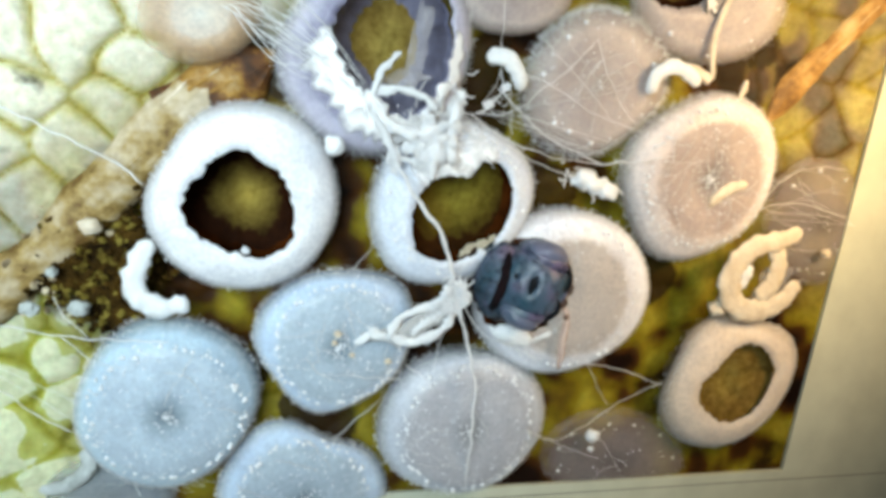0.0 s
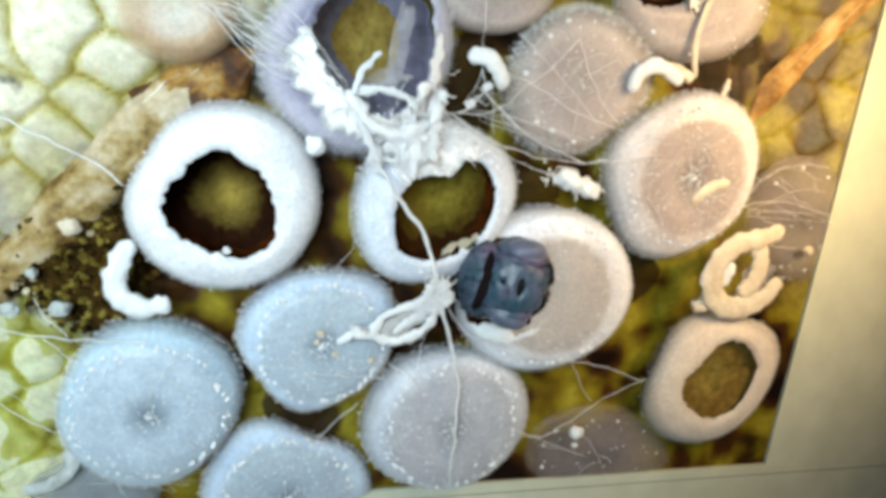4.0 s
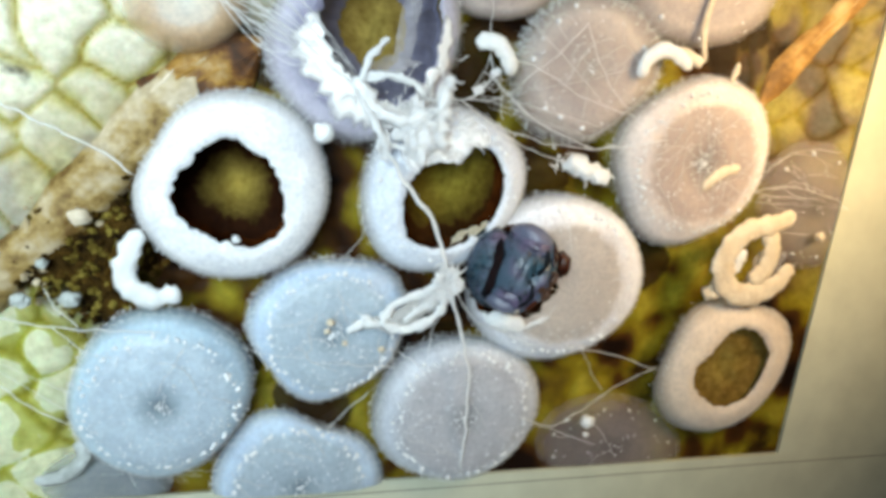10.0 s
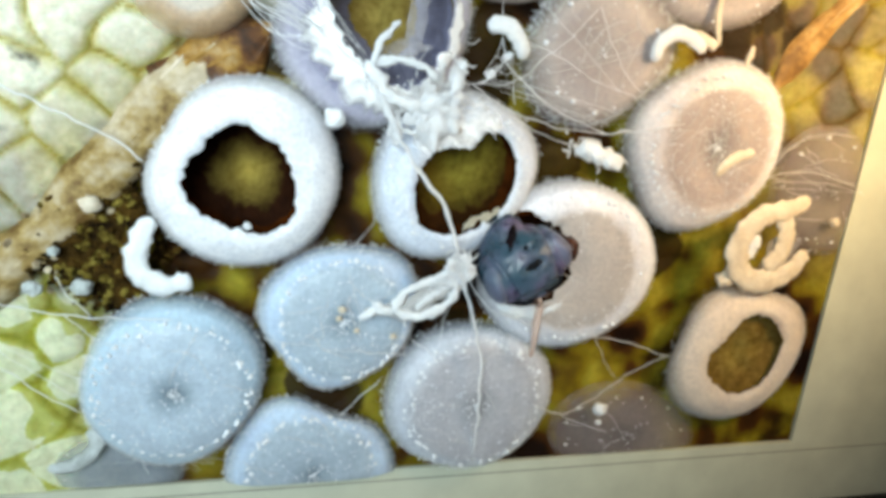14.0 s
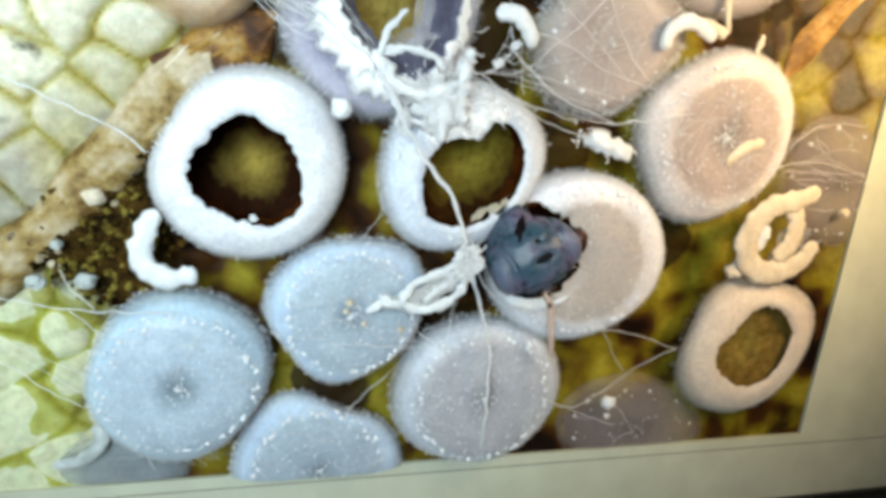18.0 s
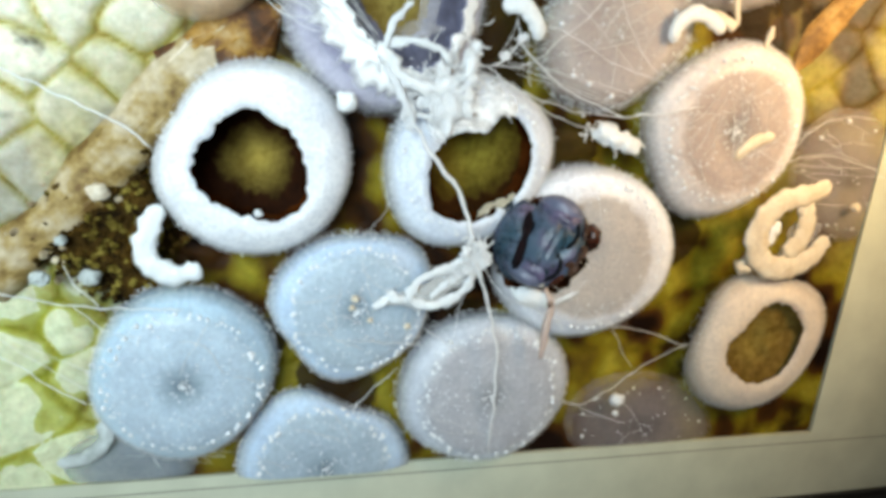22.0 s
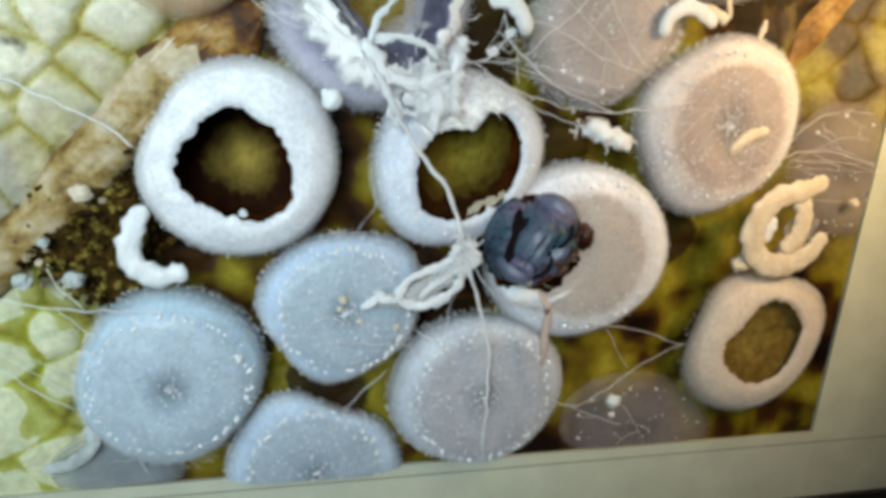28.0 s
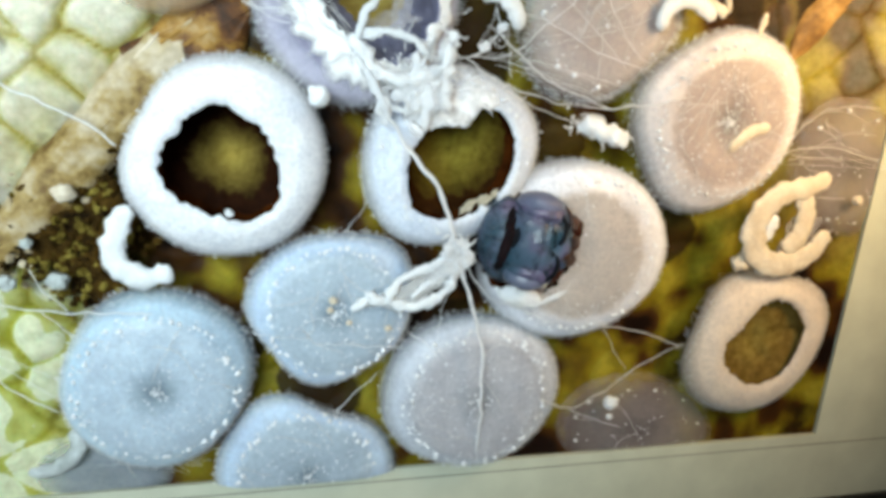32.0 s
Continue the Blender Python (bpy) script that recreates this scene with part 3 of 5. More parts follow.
def egg(centre, axes, turn, h, material, label, hole=None, inner=None, floor=None, seed=0, z0=-0.006, dip=0.05, spikes=500, spike=0.0023,
        beads=60, bead=0.0008, cut=False, jag=0.10, web=0, dents=(), sloping=False, coats=(), shape=(), hole_shape=(), shift=(0.0, 0.0), pegs=0, lift=0.0):
    """One egg. hole: its middle and half axes and turn in the egg's plan, all in metres and degrees. shape, hole_shape:
    how the outlines swell and narrow round the egg, as waves (count, cosine, sine). shift: where the painted bright
    spot lies on the floor. pegs: knobbed pegs round the flank."""
    rng = random.Random(seed)
    cx, cy = centre
    ca, sa = math.cos(radians(turn)), math.sin(radians(turn))
    A, B = axes

    def plan(u, v):
        return cx + u * ca - v * sa, cy + u * sa + v * ca

    def wobble(a):
        if not shape:
            return 1 + 0.035 * noise.noise(Vector((math.cos(a) * 1.3 + seed * 7.1, math.sin(a) * 1.3, 0)))
        return 1 + waves(shape, a)

    def swell(u, v, rho):
        return 1 + (wobble(math.atan2(v, u)) - 1) * min(rho, 1.0) ** 4

    nseg, nrad, nlow = 112, 30, 8
    hu, hv, ha, hb, ht = hole if hole else (0.0, 0.0, 0.0, 0.0, 0.0)
    verts, rho_of, faces = [], [], []
    edge = []
    for k in range(nseg):
        t = 2 * math.pi * k / nseg
        du, dv = math.cos(t), math.sin(t)
        # the hole's ragged edge
        if hole:
            lt = t - radians(ht)
            r = 1 / math.hypot(math.cos(lt) / ha, math.sin(lt) / hb)
            r *= 1 + jag * noise.noise(Vector((du * 2.2 + seed, dv * 2.2, 3.0))) + jag * 0.8 * noise.noise(Vector((du * 7 + seed, dv * 7, 7.0))) + jag * 0.5 * noise.noise(Vector((du * 19 + seed, dv * 19, 2.0)))
            r *= 1 + waves(hole_shape, t)
            for at_angle, deep, wide in dents:
                gap = (t - radians(at_angle) + math.pi) % (2 * math.pi) - math.pi
                r *= 1 - deep * math.exp(-(gap / wide) ** 2)
        else:
            r = 0.0002
        # where the ray leaves the egg's outline
        qa = (du / A) ** 2 + (dv / B) ** 2
        qb = 2 * (hu * du / A ** 2 + hv * dv / B ** 2)
        qc = (hu / A) ** 2 + (hv / B) ** 2 - 1
        far = (-qb + math.sqrt(qb * qb - 4 * qa * qc)) / (2 * qa)
        edge.append((t, du, dv, r, far))
    for i in range(nrad + 1):
        s = (i / nrad)
        s = 1 - (1 - s) ** 1.5
        for t, du, dv, r, far in edge:
            d = r + (far - r) * s
            u, v = hu + du * d, hv + dv * d
            rho = math.hypot(u / A, v / B)
            w = swell(u, v, rho)
            x, y = plan(u * w, v * w)
            z = z0 + top_height(rho, h, 0.0 if hole else dip)
            z += 0.025 * h * noise.noise(Vector((x * 160, y * 160, seed))) * (1 - rho * 0.6)
            if hole and i < 5:
                z -= 0.0011 * (1 - i / 5) ** 2
            verts.append((x, y, z))
            rho_of.append(rho)
    for j in range(1, nlow + 1):
        a = j / nlow
        for t, du, dv, r, far in edge:
            u, v = hu + du * far, hv + dv * far
            k = wobble(math.atan2(v, u)) * (1 - 0.24 * a ** 2.2)
            x, y = plan(u * k, v * k)
            verts.append((x, y, z0 + 0.45 * h * (1 - a)))
            rho_of.append(1.0 + 0.2 * a)
    rows = nrad + 1 + nlow
    for i in range(rows - 1):
        for k in range(nseg):
            a, b = i * nseg + k, i * nseg + (k + 1) % nseg
            faces.append((a, a + nseg, b + nseg, b))
    if not hole:
        faces.append(tuple(range(nseg)))
    root = new("insect_egg")
    root.location = (cx, cy, z0)
    tagged(root, label, "egg", "eggs on the leaf")

    def local(vs):
        return [(x - cx, y - cy, z - z0) for x, y, z in vs]

    def add(name, me, lab="", kind="", parent=None):
        if cut:
            cut_by_edges(me)
        me.transform(Matrix.Translation((-cx, -cy, -z0)))
        return part(name, me, parent or root, lab, kind)

    me = mesh_of("shell", verts, faces, material)
    at = me.attributes.new("rho", "FLOAT", "POINT")
    at.data.foreach_set("value", rho_of)
    shell = add("shell", me)
    if hole:
        # inside wall, and the floor with residue and its painted light
        iv, jf = [], []
        prof = ((1.0, -0.0011), (1.035, -0.0018), (1.16, -0.0035), (1.24, -0.0065), (1.14, -0.0095), (0.9, -0.0112))
        if sloping:
            prof = ((1.0, -0.0011), (1.0, -0.002), (0.96, -0.0045), (0.88, -0.007), (0.76, -0.0095), (0.6, -0.0112))
        top = z0 + h * 0.97
        for grow, drop in prof:
            for k, (t, du, dv, r, far) in enumerate(edge):
                g = min(r * grow, far * 0.93)
                x, y = plan(hu + du * g, hv + dv * g)
                zz = verts[k][2] + 0.00005 if grow == 1.0 else max(top + drop * h / 0.013, z0 + 0.0008)
                iv.append((x, y, zz))
        for i in range(len(prof) - 1):
            for k in range(nseg):
                a, b = i * nseg + k, i * nseg + (k + 1) % nseg
                jf.append((a, b, b + nseg, a + nseg))
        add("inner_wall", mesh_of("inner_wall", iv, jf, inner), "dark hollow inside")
        fx, fy = plan(hu, hv)
        fv, fr, ff = [], [], []
        for i in range(13):
            q = i / 12
            for t, du, dv, r, far in edge:
                g = min(r * 1.1, far * 0.9) * q
                x, y = plan(hu + du * g, hv + dv * g)
                fv.append((x, y, z0 + 0.0012 + lift + 0.0026 * q * q + 0.0016 * noise.noise(Vector((x * 170, y * 170, seed))) * (1 - q)))
                fr.append(math.hypot(q * du - shift[0], q * dv - shift[1]) / (1 + math.hypot(*shift)))
        for i in range(12):
            for k in range(nseg):
                a, b = i * nseg + k, i * nseg + (k + 1) % nseg
                ff.append((a, a + nseg, b + nseg, b))
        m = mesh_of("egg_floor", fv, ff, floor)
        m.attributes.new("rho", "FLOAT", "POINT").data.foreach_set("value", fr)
        add("egg_floor", m, "residue on the inside floor, painted brighter in the middle")
    for at_angle, wide, reach, dense in coats:
        # a smooth sheet of silk over part of the rim, with a ragged border
        cv, cf, cover, index = [], [], [], {}
        for i in range(nrad):
            for k, (t, du, dv, r, far) in enumerate(edge):
                gap = abs((t - radians(at_angle) + math.pi) % (2 * math.pi) - math.pi) / radians(wide)
                if gap > 1:
                    continue
                lim = reach * (1 - gap ** 2) ** 0.5 * (1 + 0.5 * noise.noise(Vector((du * 6, dv * 6, seed))) + 0.35 * noise.noise(Vector((du * 19, dv * 19, seed))))
                s = i / 12 * lim
                if i > 12:
                    continue
                d = r + (far - r) * s * 0.98
                u, v = hu + du * d, hv + dv * d
                rho = math.hypot(u / A, v / B)
                w = swell(u, v, rho)
                x, y = plan(u * w, v * w)
                lift = 0.0007 * min(1.0, (12 - i) / 4) + 0.0003 * noise.noise(Vector((x * 260, y * 260, 5.0)))
                index[(i, k)] = len(cv)
                cover.append(dense * min(1.0, (12 - i) / 7, (1 - gap) * 2.5, 0.35 + i * 0.25))
                cv.append((x, y, z0 + top_height(rho, h, 0.0) + 0.0002 + max(lift, -0.0004)))
        for (i, k), a in index.items():
            quad = ((i + 1, k), (i + 1, (k + 1) % nseg), (i, (k + 1) % nseg))
            if all(q in index for q in quad):
                cf.append((a, *(index[q] for q in quad)))
        sheet = mesh_of("silk_sheet", cv, cf, SILK_SHEET)
        sheet.attributes.new("cover", "FLOAT", "POINT").data.foreach_set("value", cover)
        add("silk_sheet", sheet, "bright white sheet of silk", parent=shell)
    # short bristles on the flanks
    sv, sf = [], []
    for n in range(spikes):
        t = rng.uniform(0, 2 * math.pi)
        rho = 1.0 - abs(rng.gauss(0, 0.05)) if rng.random() < 0.9 else rng.uniform(0.8, 1.0)
        if rho < 0.6:
            continue
        u, v = A * rho * math.cos(t), B * rho * math.sin(t)
        if hole and ((u - hu) / (ha * 1.15)) ** 2 + ((v - hv) / (hb * 1.15)) ** 2 < 1:
            continue
        w = swell(u, v, rho)
        x, y = plan(u * w, v * w)
        p = Vector((x, y, z0 + top_height(rho, h, dip)))
        if rho > 0.97:
            p.z -= rng.uniform(0, 0.3) * h
        out = Vector((x - cx, y - cy, 0)).normalized()
        d = (out * (0.25 + rho * 0.9) + Vector((0, 0, 1.25 - rho)) + Vector((rng.gauss(0, 0.25), rng.gauss(0, 0.25), rng.gauss(0, 0.25)))).normalized()
        L, r = spike * rng.uniform(0.5, 1.3), 0.00006
        a = d.orthogonal().normalized()
        b = d.cross(a)
        k = len(sv)
        p = p - d * 0.0003
        sv += [p + a * r, p - a * 0.5 * r + b * 0.87 * r, p - a * 0.5 * r - b * 0.87 * r, p + d * L]
        sf += [(k, k + 1, k + 3), (k + 1, k + 2, k + 3), (k + 2, k, k + 3)]
    if spikes:
        add("bristle_fringe", mesh_of("bristle_fringe", sv, sf, BRISTLE), "short white bristles", "stuff", shell)
    lines, knobs = [], []
    for n in range(pegs):
        t = 2 * math.pi * (n + rng.uniform(-0.25, 0.25)) / pegs
        w = wobble(t)
        out = Vector((math.cos(t + radians(turn)), math.sin(t + radians(turn)), rng.uniform(-0.1, 0.35))).normalized()
        rho = rng.uniform(0.95, 1.0)
        x, y = plan(A * rho * w * math.cos(t), B * rho * w * math.sin(t))
        p = Vector((x, y, z0 + h * rng.uniform(0.40, 0.55)))
        q = p + out * rng.uniform(0.0004, 0.0010)
        lines.append([p, p.lerp(q, 0.4), p.lerp(q, 0.7), q])
        knobs.append((q, rng.uniform(0.00014, 0.00030)))
    if pegs:
        add("peg_ring", tubes("peg_ring", lines, 0.00016, BRISTLE, 4), "ring of short white pegs", "stuff", shell)
        add("knob_ring", balls("knob_ring", knobs, BEAD), "round tips of the pegs", "stuff", shell)
    spots = []
    for n in range(beads * 2):
        t = math.pi * n / beads + rng.gauss(0, 0.04)
        rho = 0.79 + rng.gauss(0, 0.025)
        u, v = A * rho * math.cos(t), B * rho * math.sin(t)
        if hole and ((u - hu) / (ha * 1.2)) ** 2 + ((v - hv) / (hb * 1.2)) ** 2 < 1:
            continue
        x, y = plan(u, v)
        spots.append((Vector((x, y, z0 + top_height(rho, h, dip) + 0.0001)), bead * rng.uniform(0.35, 1.1)))
    for n in range(beads * 7):
        rho, t = math.sqrt(rng.random()) * 0.95, rng.uniform(0, 6.28)
        u, v = A * rho * math.cos(t), B * rho * math.sin(t)
        if hole and ((u - hu) / (ha * 1.2)) ** 2 + ((v - hv) / (hb * 1.2)) ** 2 < 1:
            continue
        x, y = plan(u, v)
        spots.append((Vector((x, y, z0 + top_height(rho, h, dip) + 0.0001)), rng.uniform(0.00010, 0.00036)))
    for n in range(beads):
        if hole:
            break
        rho, t = abs(rng.gauss(0, 0.10)), rng.uniform(0, 6.28)
        x, y = plan(A * rho * math.cos(t), B * rho * math.sin(t))
        spots.append((Vector((x, y, z0 + top_height(rho, h, dip) + 0.0001)), rng.uniform(0.00014, 0.00042)))
    if spots:
        add("bead_ring", balls("bead_ring", spots, BEAD), "ring of tiny white knobs", "stuff", shell)
    lines = []
    for n in range(web):
        t, q = rng.uniform(0, 6.28), rng.uniform(0.0, 0.75)
        pu, pv = A * q * math.cos(t * 3), B * q * math.sin(t * 3)
        pts = []
        a = t
        for s in range(6):
            rr = math.hypot(pu / A, pv / B)
            x, y = plan(pu, pv)
            pts.append((x, y, z0 + top_height(rr, h, dip) + 0.0002))
            a += rng.gauss(0, 0.35)
            pu += A * 0.13 * math.cos(a)
            pv += B * 0.13 * math.sin(a)
            if math.hypot(pu / A, pv / B) > 0.92:
                break
        if len(pts) > 2:
            lines.append(spline(pts, 4))
    if lines:
        add("surface_web", tubes("surface_web", lines, 0.00010, SILK_FINE, 4, rough=0.4), "fine white threads over the top", "stuff", shell)
    return root


egg((-0.0539, 0.0113), (0.0237, 0.0237), 0, 0.0180, EGG_WHITE, "hatched white egg with a large ragged dark hole", spikes=2400, spike=0.0013, beads=0, pegs=80, seed=1, jag=0.08,
    shape=((2, -0.016, 0.032), (3, -0.010, -0.023), (4, 0.002, 0.011), (5, -0.006, -0.009), (6, 0.007, 0.001)), hole=(-0.0011, -0.0006, 0.0128, 0.0128, 0),
    hole_shape=((2, 0.006, -0.066), (3, -0.049, -0.039), (4, 0.011, 0.014), (5, -0.013, 0.002)), dents=((268, 0.05, 0.12), (66, 0.05, 0.08)), shift=(0.10, 0.02), inner=INNER_SHADE, floor=FLOOR_SPOT)
egg((-0.0002, 0.0142), (0.0232, 0.0232), 0, 0.0170, EGG_HEART, "hatched bluish-white egg with a heart-shaped opening", spikes=2400, spike=0.0013, beads=30, pegs=70, seed=2, jag=0.07,
    shape=((2, -0.012, 0.042), (3, 0.041, 0.008), (4, -0.002, 0.012), (5, -0.008, 0.007)), hole=(0.0020, -0.0018, 0.0136, 0.0136, 0),
    hole_shape=((2, 0.027, 0.113), (3, -0.043, 0.014), (4, -0.034, -0.028), (5, 0.016, -0.014), (6, 0.008, 0.017)), dents=((92, 0.16, 0.16), (300, 0.14, 0.10), (328, 0.10, 0.08)),
    coats=((128, 24, 0.9, 0.6), (92, 30, 0.9, 0.42)), shift=(0.16, 0.14), inner=INNER_SHADE, floor=FLOOR_WIDE)
egg((-0.0239, 0.0495), (0.0239, 0.0239), 0, 0.0180, EGG_LAVENDER, "empty lavender-white egg shell torn wide open", sloping=True, spikes=1500, beads=0, jag=0.12, seed=3, pegs=50,
    shape=((2, 0.011, 0.075), (3, -0.025, 0.024), (4, 0.001, 0.004), (5, -0.009, -0.010)), hole=(0.0029, 0.0044, 0.0158, 0.0158, 0),
    hole_shape=((2, -0.089, -0.036), (3, -0.043, 0.016), (4, 0.014, 0.004), (5, -0.005, -0.005)), coats=((235, 62, 0.72, 1), (290, 44, 0.95, 1), (345, 34, 0.6, 0.9)), inner=INNER_GREY, floor=FLOOR_OLIVE)
egg((0.0377, -0.0110), (0.0271, 0.0271), 0, 0.0170, EGG_PALE, "pale egg with a wasp climbing from its side hole", spikes=2400, spike=0.0013, beads=34, pegs=80, web=14, seed=4,
    shape=((2, 0.062, -0.004), (3, 0.020, -0.005), (4, 0.002, -0.001), (5, -0.001, -0.006)), hole=(-0.0154, 0.0024, 0.0122, 0.0132, 0), inner=INNER_SHADE, floor=FLOOR_SPOT)
egg((0.0767, 0.0266), (0.0258, 0.0258), 0, 0.0160, EGG_PINK, "closed pinkish-grey egg under a web of threads", spikes=2400, spike=0.0013, beads=46, bead=0.0006, web=26, pegs=80, seed=5, dip=0.12,
    shape=((2, 0.017, 0.045), (3, -0.010, 0.026), (4, 0.011, -0.027), (5, -0.014, 0.004)))
egg((0.1040, -0.0407), (0.0250, 0.0250), 0, 0.0110, EGG_FLESH, "hatched cream egg with an oval brown opening", spikes=1400, spike=0.0012, beads=0, seed=6, jag=0.07,
    shape=((2, 0.027, 0.032), (3, 0.032, 0.018), (4, -0.023, 0.036), (5, -0.007, -0.009)), hole=(0.0009, 0.0006, 0.0134, 0.0134, 0),
    hole_shape=((2, -0.023, 0.082), (3, -0.033, -0.019), (4, 0.025, 0.025), (5, -0.009, -0.001)), dents=((150, 0.08, 0.12), (262, 0.06, 0.12)), lift=0.0036, inner=INNER_OLIVE, floor=FLOOR_OLIVE, z0=-0.003)
egg((-0.0282, -0.0262), (0.0212, 0.0212), 0, 0.0160, EGG_BLUE, "closed pale blue egg with a dotted rim", spikes=2400, spike=0.0013, beads=36, web=10, pegs=76, seed=7,
    shape=((2, 0.020, 0.030), (3, -0.010, 0.057), (4, 0.005, -0.017), (5, -0.027, -0.011)))
egg((-0.0711, -0.0448), (0.0236, 0.0236), 0, 0.0170, EGG_SKY, "closed light blue egg with a dark dimple", spikes=2400, spike=0.0013, beads=38, web=5, pegs=76, seed=8,
    shape=((2, -0.034, 0.027), (3, 0.008, 0.010), (4, 0.010, 0.015), (5, 0.001, -0.006)))
egg((0.0120, -0.0527), (0.0252, 0.0252), 0, 0.0160, EGG_GREY, "closed silver-grey egg crossed by a thread", spikes=2400, spike=0.0013, beads=40, web=5, pegs=84, seed=9,
    shape=((2, 0.057, -0.012), (3, -0.001, 0.003), (4, -0.006, 0.010), (5, 0.005, -0.004)))
egg((-0.0341, -0.0744), (0.0227, 0.0227), 0, 0.0090, EGG_BLUE, "closed blue-white egg cut by the picture's edge", spikes=2400, spike=0.0013, beads=40, cut=True, web=6, pegs=70, seed=10, z0=-0.003,
    shape=((2, 0.083, -0.092), (3, 0.039, -0.006), (4, -0.003, 0.030), (5, -0.020, -0.009), (6, 0.005, -0.009)))
egg((0.0378, 0.0501), (0.0210, 0.0210), 0, 0.0080, EGG_DULL, "dull pinkish-grey egg with a fringed outline", spikes=1800, spike=0.0026, beads=8, web=9, pegs=60, seed=11, z0=-0.003,
    shape=((2, 0.052, 0.089), (3, 0.041, 0.014), (4, 0.013, 0.020), (5, 0.010, 0.004)))
egg((0.0702, 0.0757), (0.0260, 0.0169), -176.6, 0.0070, EGG_DULL, "dull grey egg with a dark gap beneath curled shavings", spikes=200, beads=4, seed=12, z0=-0.003, hole=(0.0120, -0.0040, 0.0095, 0.0062, 0), inner=INNER_SHADE, floor=FLOOR_SPOT)
egg((-0.0662, 0.0545), (0.0144, 0.0115), -161.2, 0.0060, EGG_TAN, "tan egg with a white top beside the rib", spikes=0, beads=0, seed=13, z0=-0.003)
egg((0.0106, 0.0698), (0.0174, 0.0105), -172.3, 0.0060, EGG_DULL, "beige egg behind the torn shell", spikes=0, beads=0, seed=14, z0=-0.003)
egg((0.1282, 0.0141), (0.0240, 0.0201), 140.2, 0.0040, EGG_DIM, "dim brownish egg beside the picture's edge", spikes=0, beads=5, cut=True, web=8, seed=15, z0=-0.003)
egg((0.0691, -0.0712), (0.0286, 0.0191), 164.7, 0.0040, EGG_DIM, "dim purplish-brown egg at the lower edge", spikes=0, beads=6, cut=True, web=4, seed=16, z0=-0.003)
egg((-0.0850, -0.0729), (0.0170, 0.0108), 173.7, 0.0040, EGG_MIST, "dim grey egg at the lower edge", spikes=100, beads=0, cut=True, seed=17, z0=-0.003)


# ---- ribs of the leaf, crumbs of soil ----
def rib(pts, width, height, materials, label, strands, seed, rough=0.5):
    """A rib: a low uneven ridge with a fibrous top, and loose fibres along it."""
    rng = random.Random(seed)
    root = new("leaf_rib")
    root.location = pts[0]
    tagged(root, label, "leaf rib")
    c = Vector(pts[0])
    d = (Vector(pts[-1]) - c).normalized()
    side = d.cross(Vector((0, 0, 1))).normalized()
    line = spline(pts, 26)
    across = 25
    verts, faces = [], []
    for i, q in enumerate(line):
        w = width * (1.05 + 0.35 * noise.noise(q * 60) + 0.10 * noise.noise(q * 150)) * min(1.0, 0.08 + 0.06 * (len(line) - 1 - i))
        for j in range(across):
            u = 2 * j / (across - 1) - 1
            o = q + side * (u * w)
            z = height * (1 - u * u) + height * rough * (0.5 * noise.noise(Vector((u * 9 + seed, q.dot(d) * 90, 0))) + 0.5 * noise.noise(o * 160)) * (1 - u ** 4) - 1.2 * height * abs(u) ** 6
            verts.append(o - c + Vector((0, 0, z)))
    for i in range(len(line) - 1):
        for j in range(across - 1):
            a = i * across + j
            faces.append((a, a + 1, a + across + 1, a + across))
    part("ridge", mesh_of("ridge", verts, faces, materials[0]), root)
    for n in range(strands):
        off = rng.uniform(-0.9, 0.9) * width
        i0 = rng.randrange(0, max(1, len(line) - 30))
        bit = [q - c + side * (off + width * 0.25 * noise.noise(q * 70 + Vector((n * 7.3, 0, 0)))) + Vector((0, 0, height * (0.75 - 0.5 * abs(off) / width))) for q in line[i0:i0 + rng.randrange(20, 60)]]
        if len(bit) > 6:
            part("strand", tubes("strand", [bit], width * rng.uniform(0.05, 0.12), rng.choice(materials), 6, rough=0.8, taper=0.6, seed=n * 3.0), root)


rib([(-0.1190, -0.0225, -0.0030), (-0.1008, -0.0061, -0.0022), (-0.0892, 0.0077, -0.0020), (-0.0789, 0.0201, -0.0020), (-0.0700, 0.0310, -0.0025), (-0.0630, 0.0385, -0.0040)], 0.0068, 0.0018, (RIB_MIXED, RIB_CREAM, RIB_BROWN), "beige-brown fibrous rib of the leaf", 5, 1, 0.35)
rib([(-0.0740, 0.0290, -0.0040), (-0.0670, 0.0345, -0.0034), (-0.0599, 0.0394, -0.0034), (-0.0480, 0.0480, -0.0050)], 0.0065, 0.0014, (RIB_BURNT, RIB_RUST, RIB_BROWN), "orange-brown rib stub beside an egg", 5, 3, 0.5)
rib([(0.1475, 0.0990, -0.0010), (0.1344, 0.0858, -0.0014), (0.1215, 0.0706, -0.0036), (0.1107, 0.0557, -0.0056), (0.1030, 0.0430, -0.0070)], 0.0046, 0.0009, (RIB_ORANGE, RIB_TAN), "orange-brown fibrous rib of the leaf", 3, 2, 0.4)


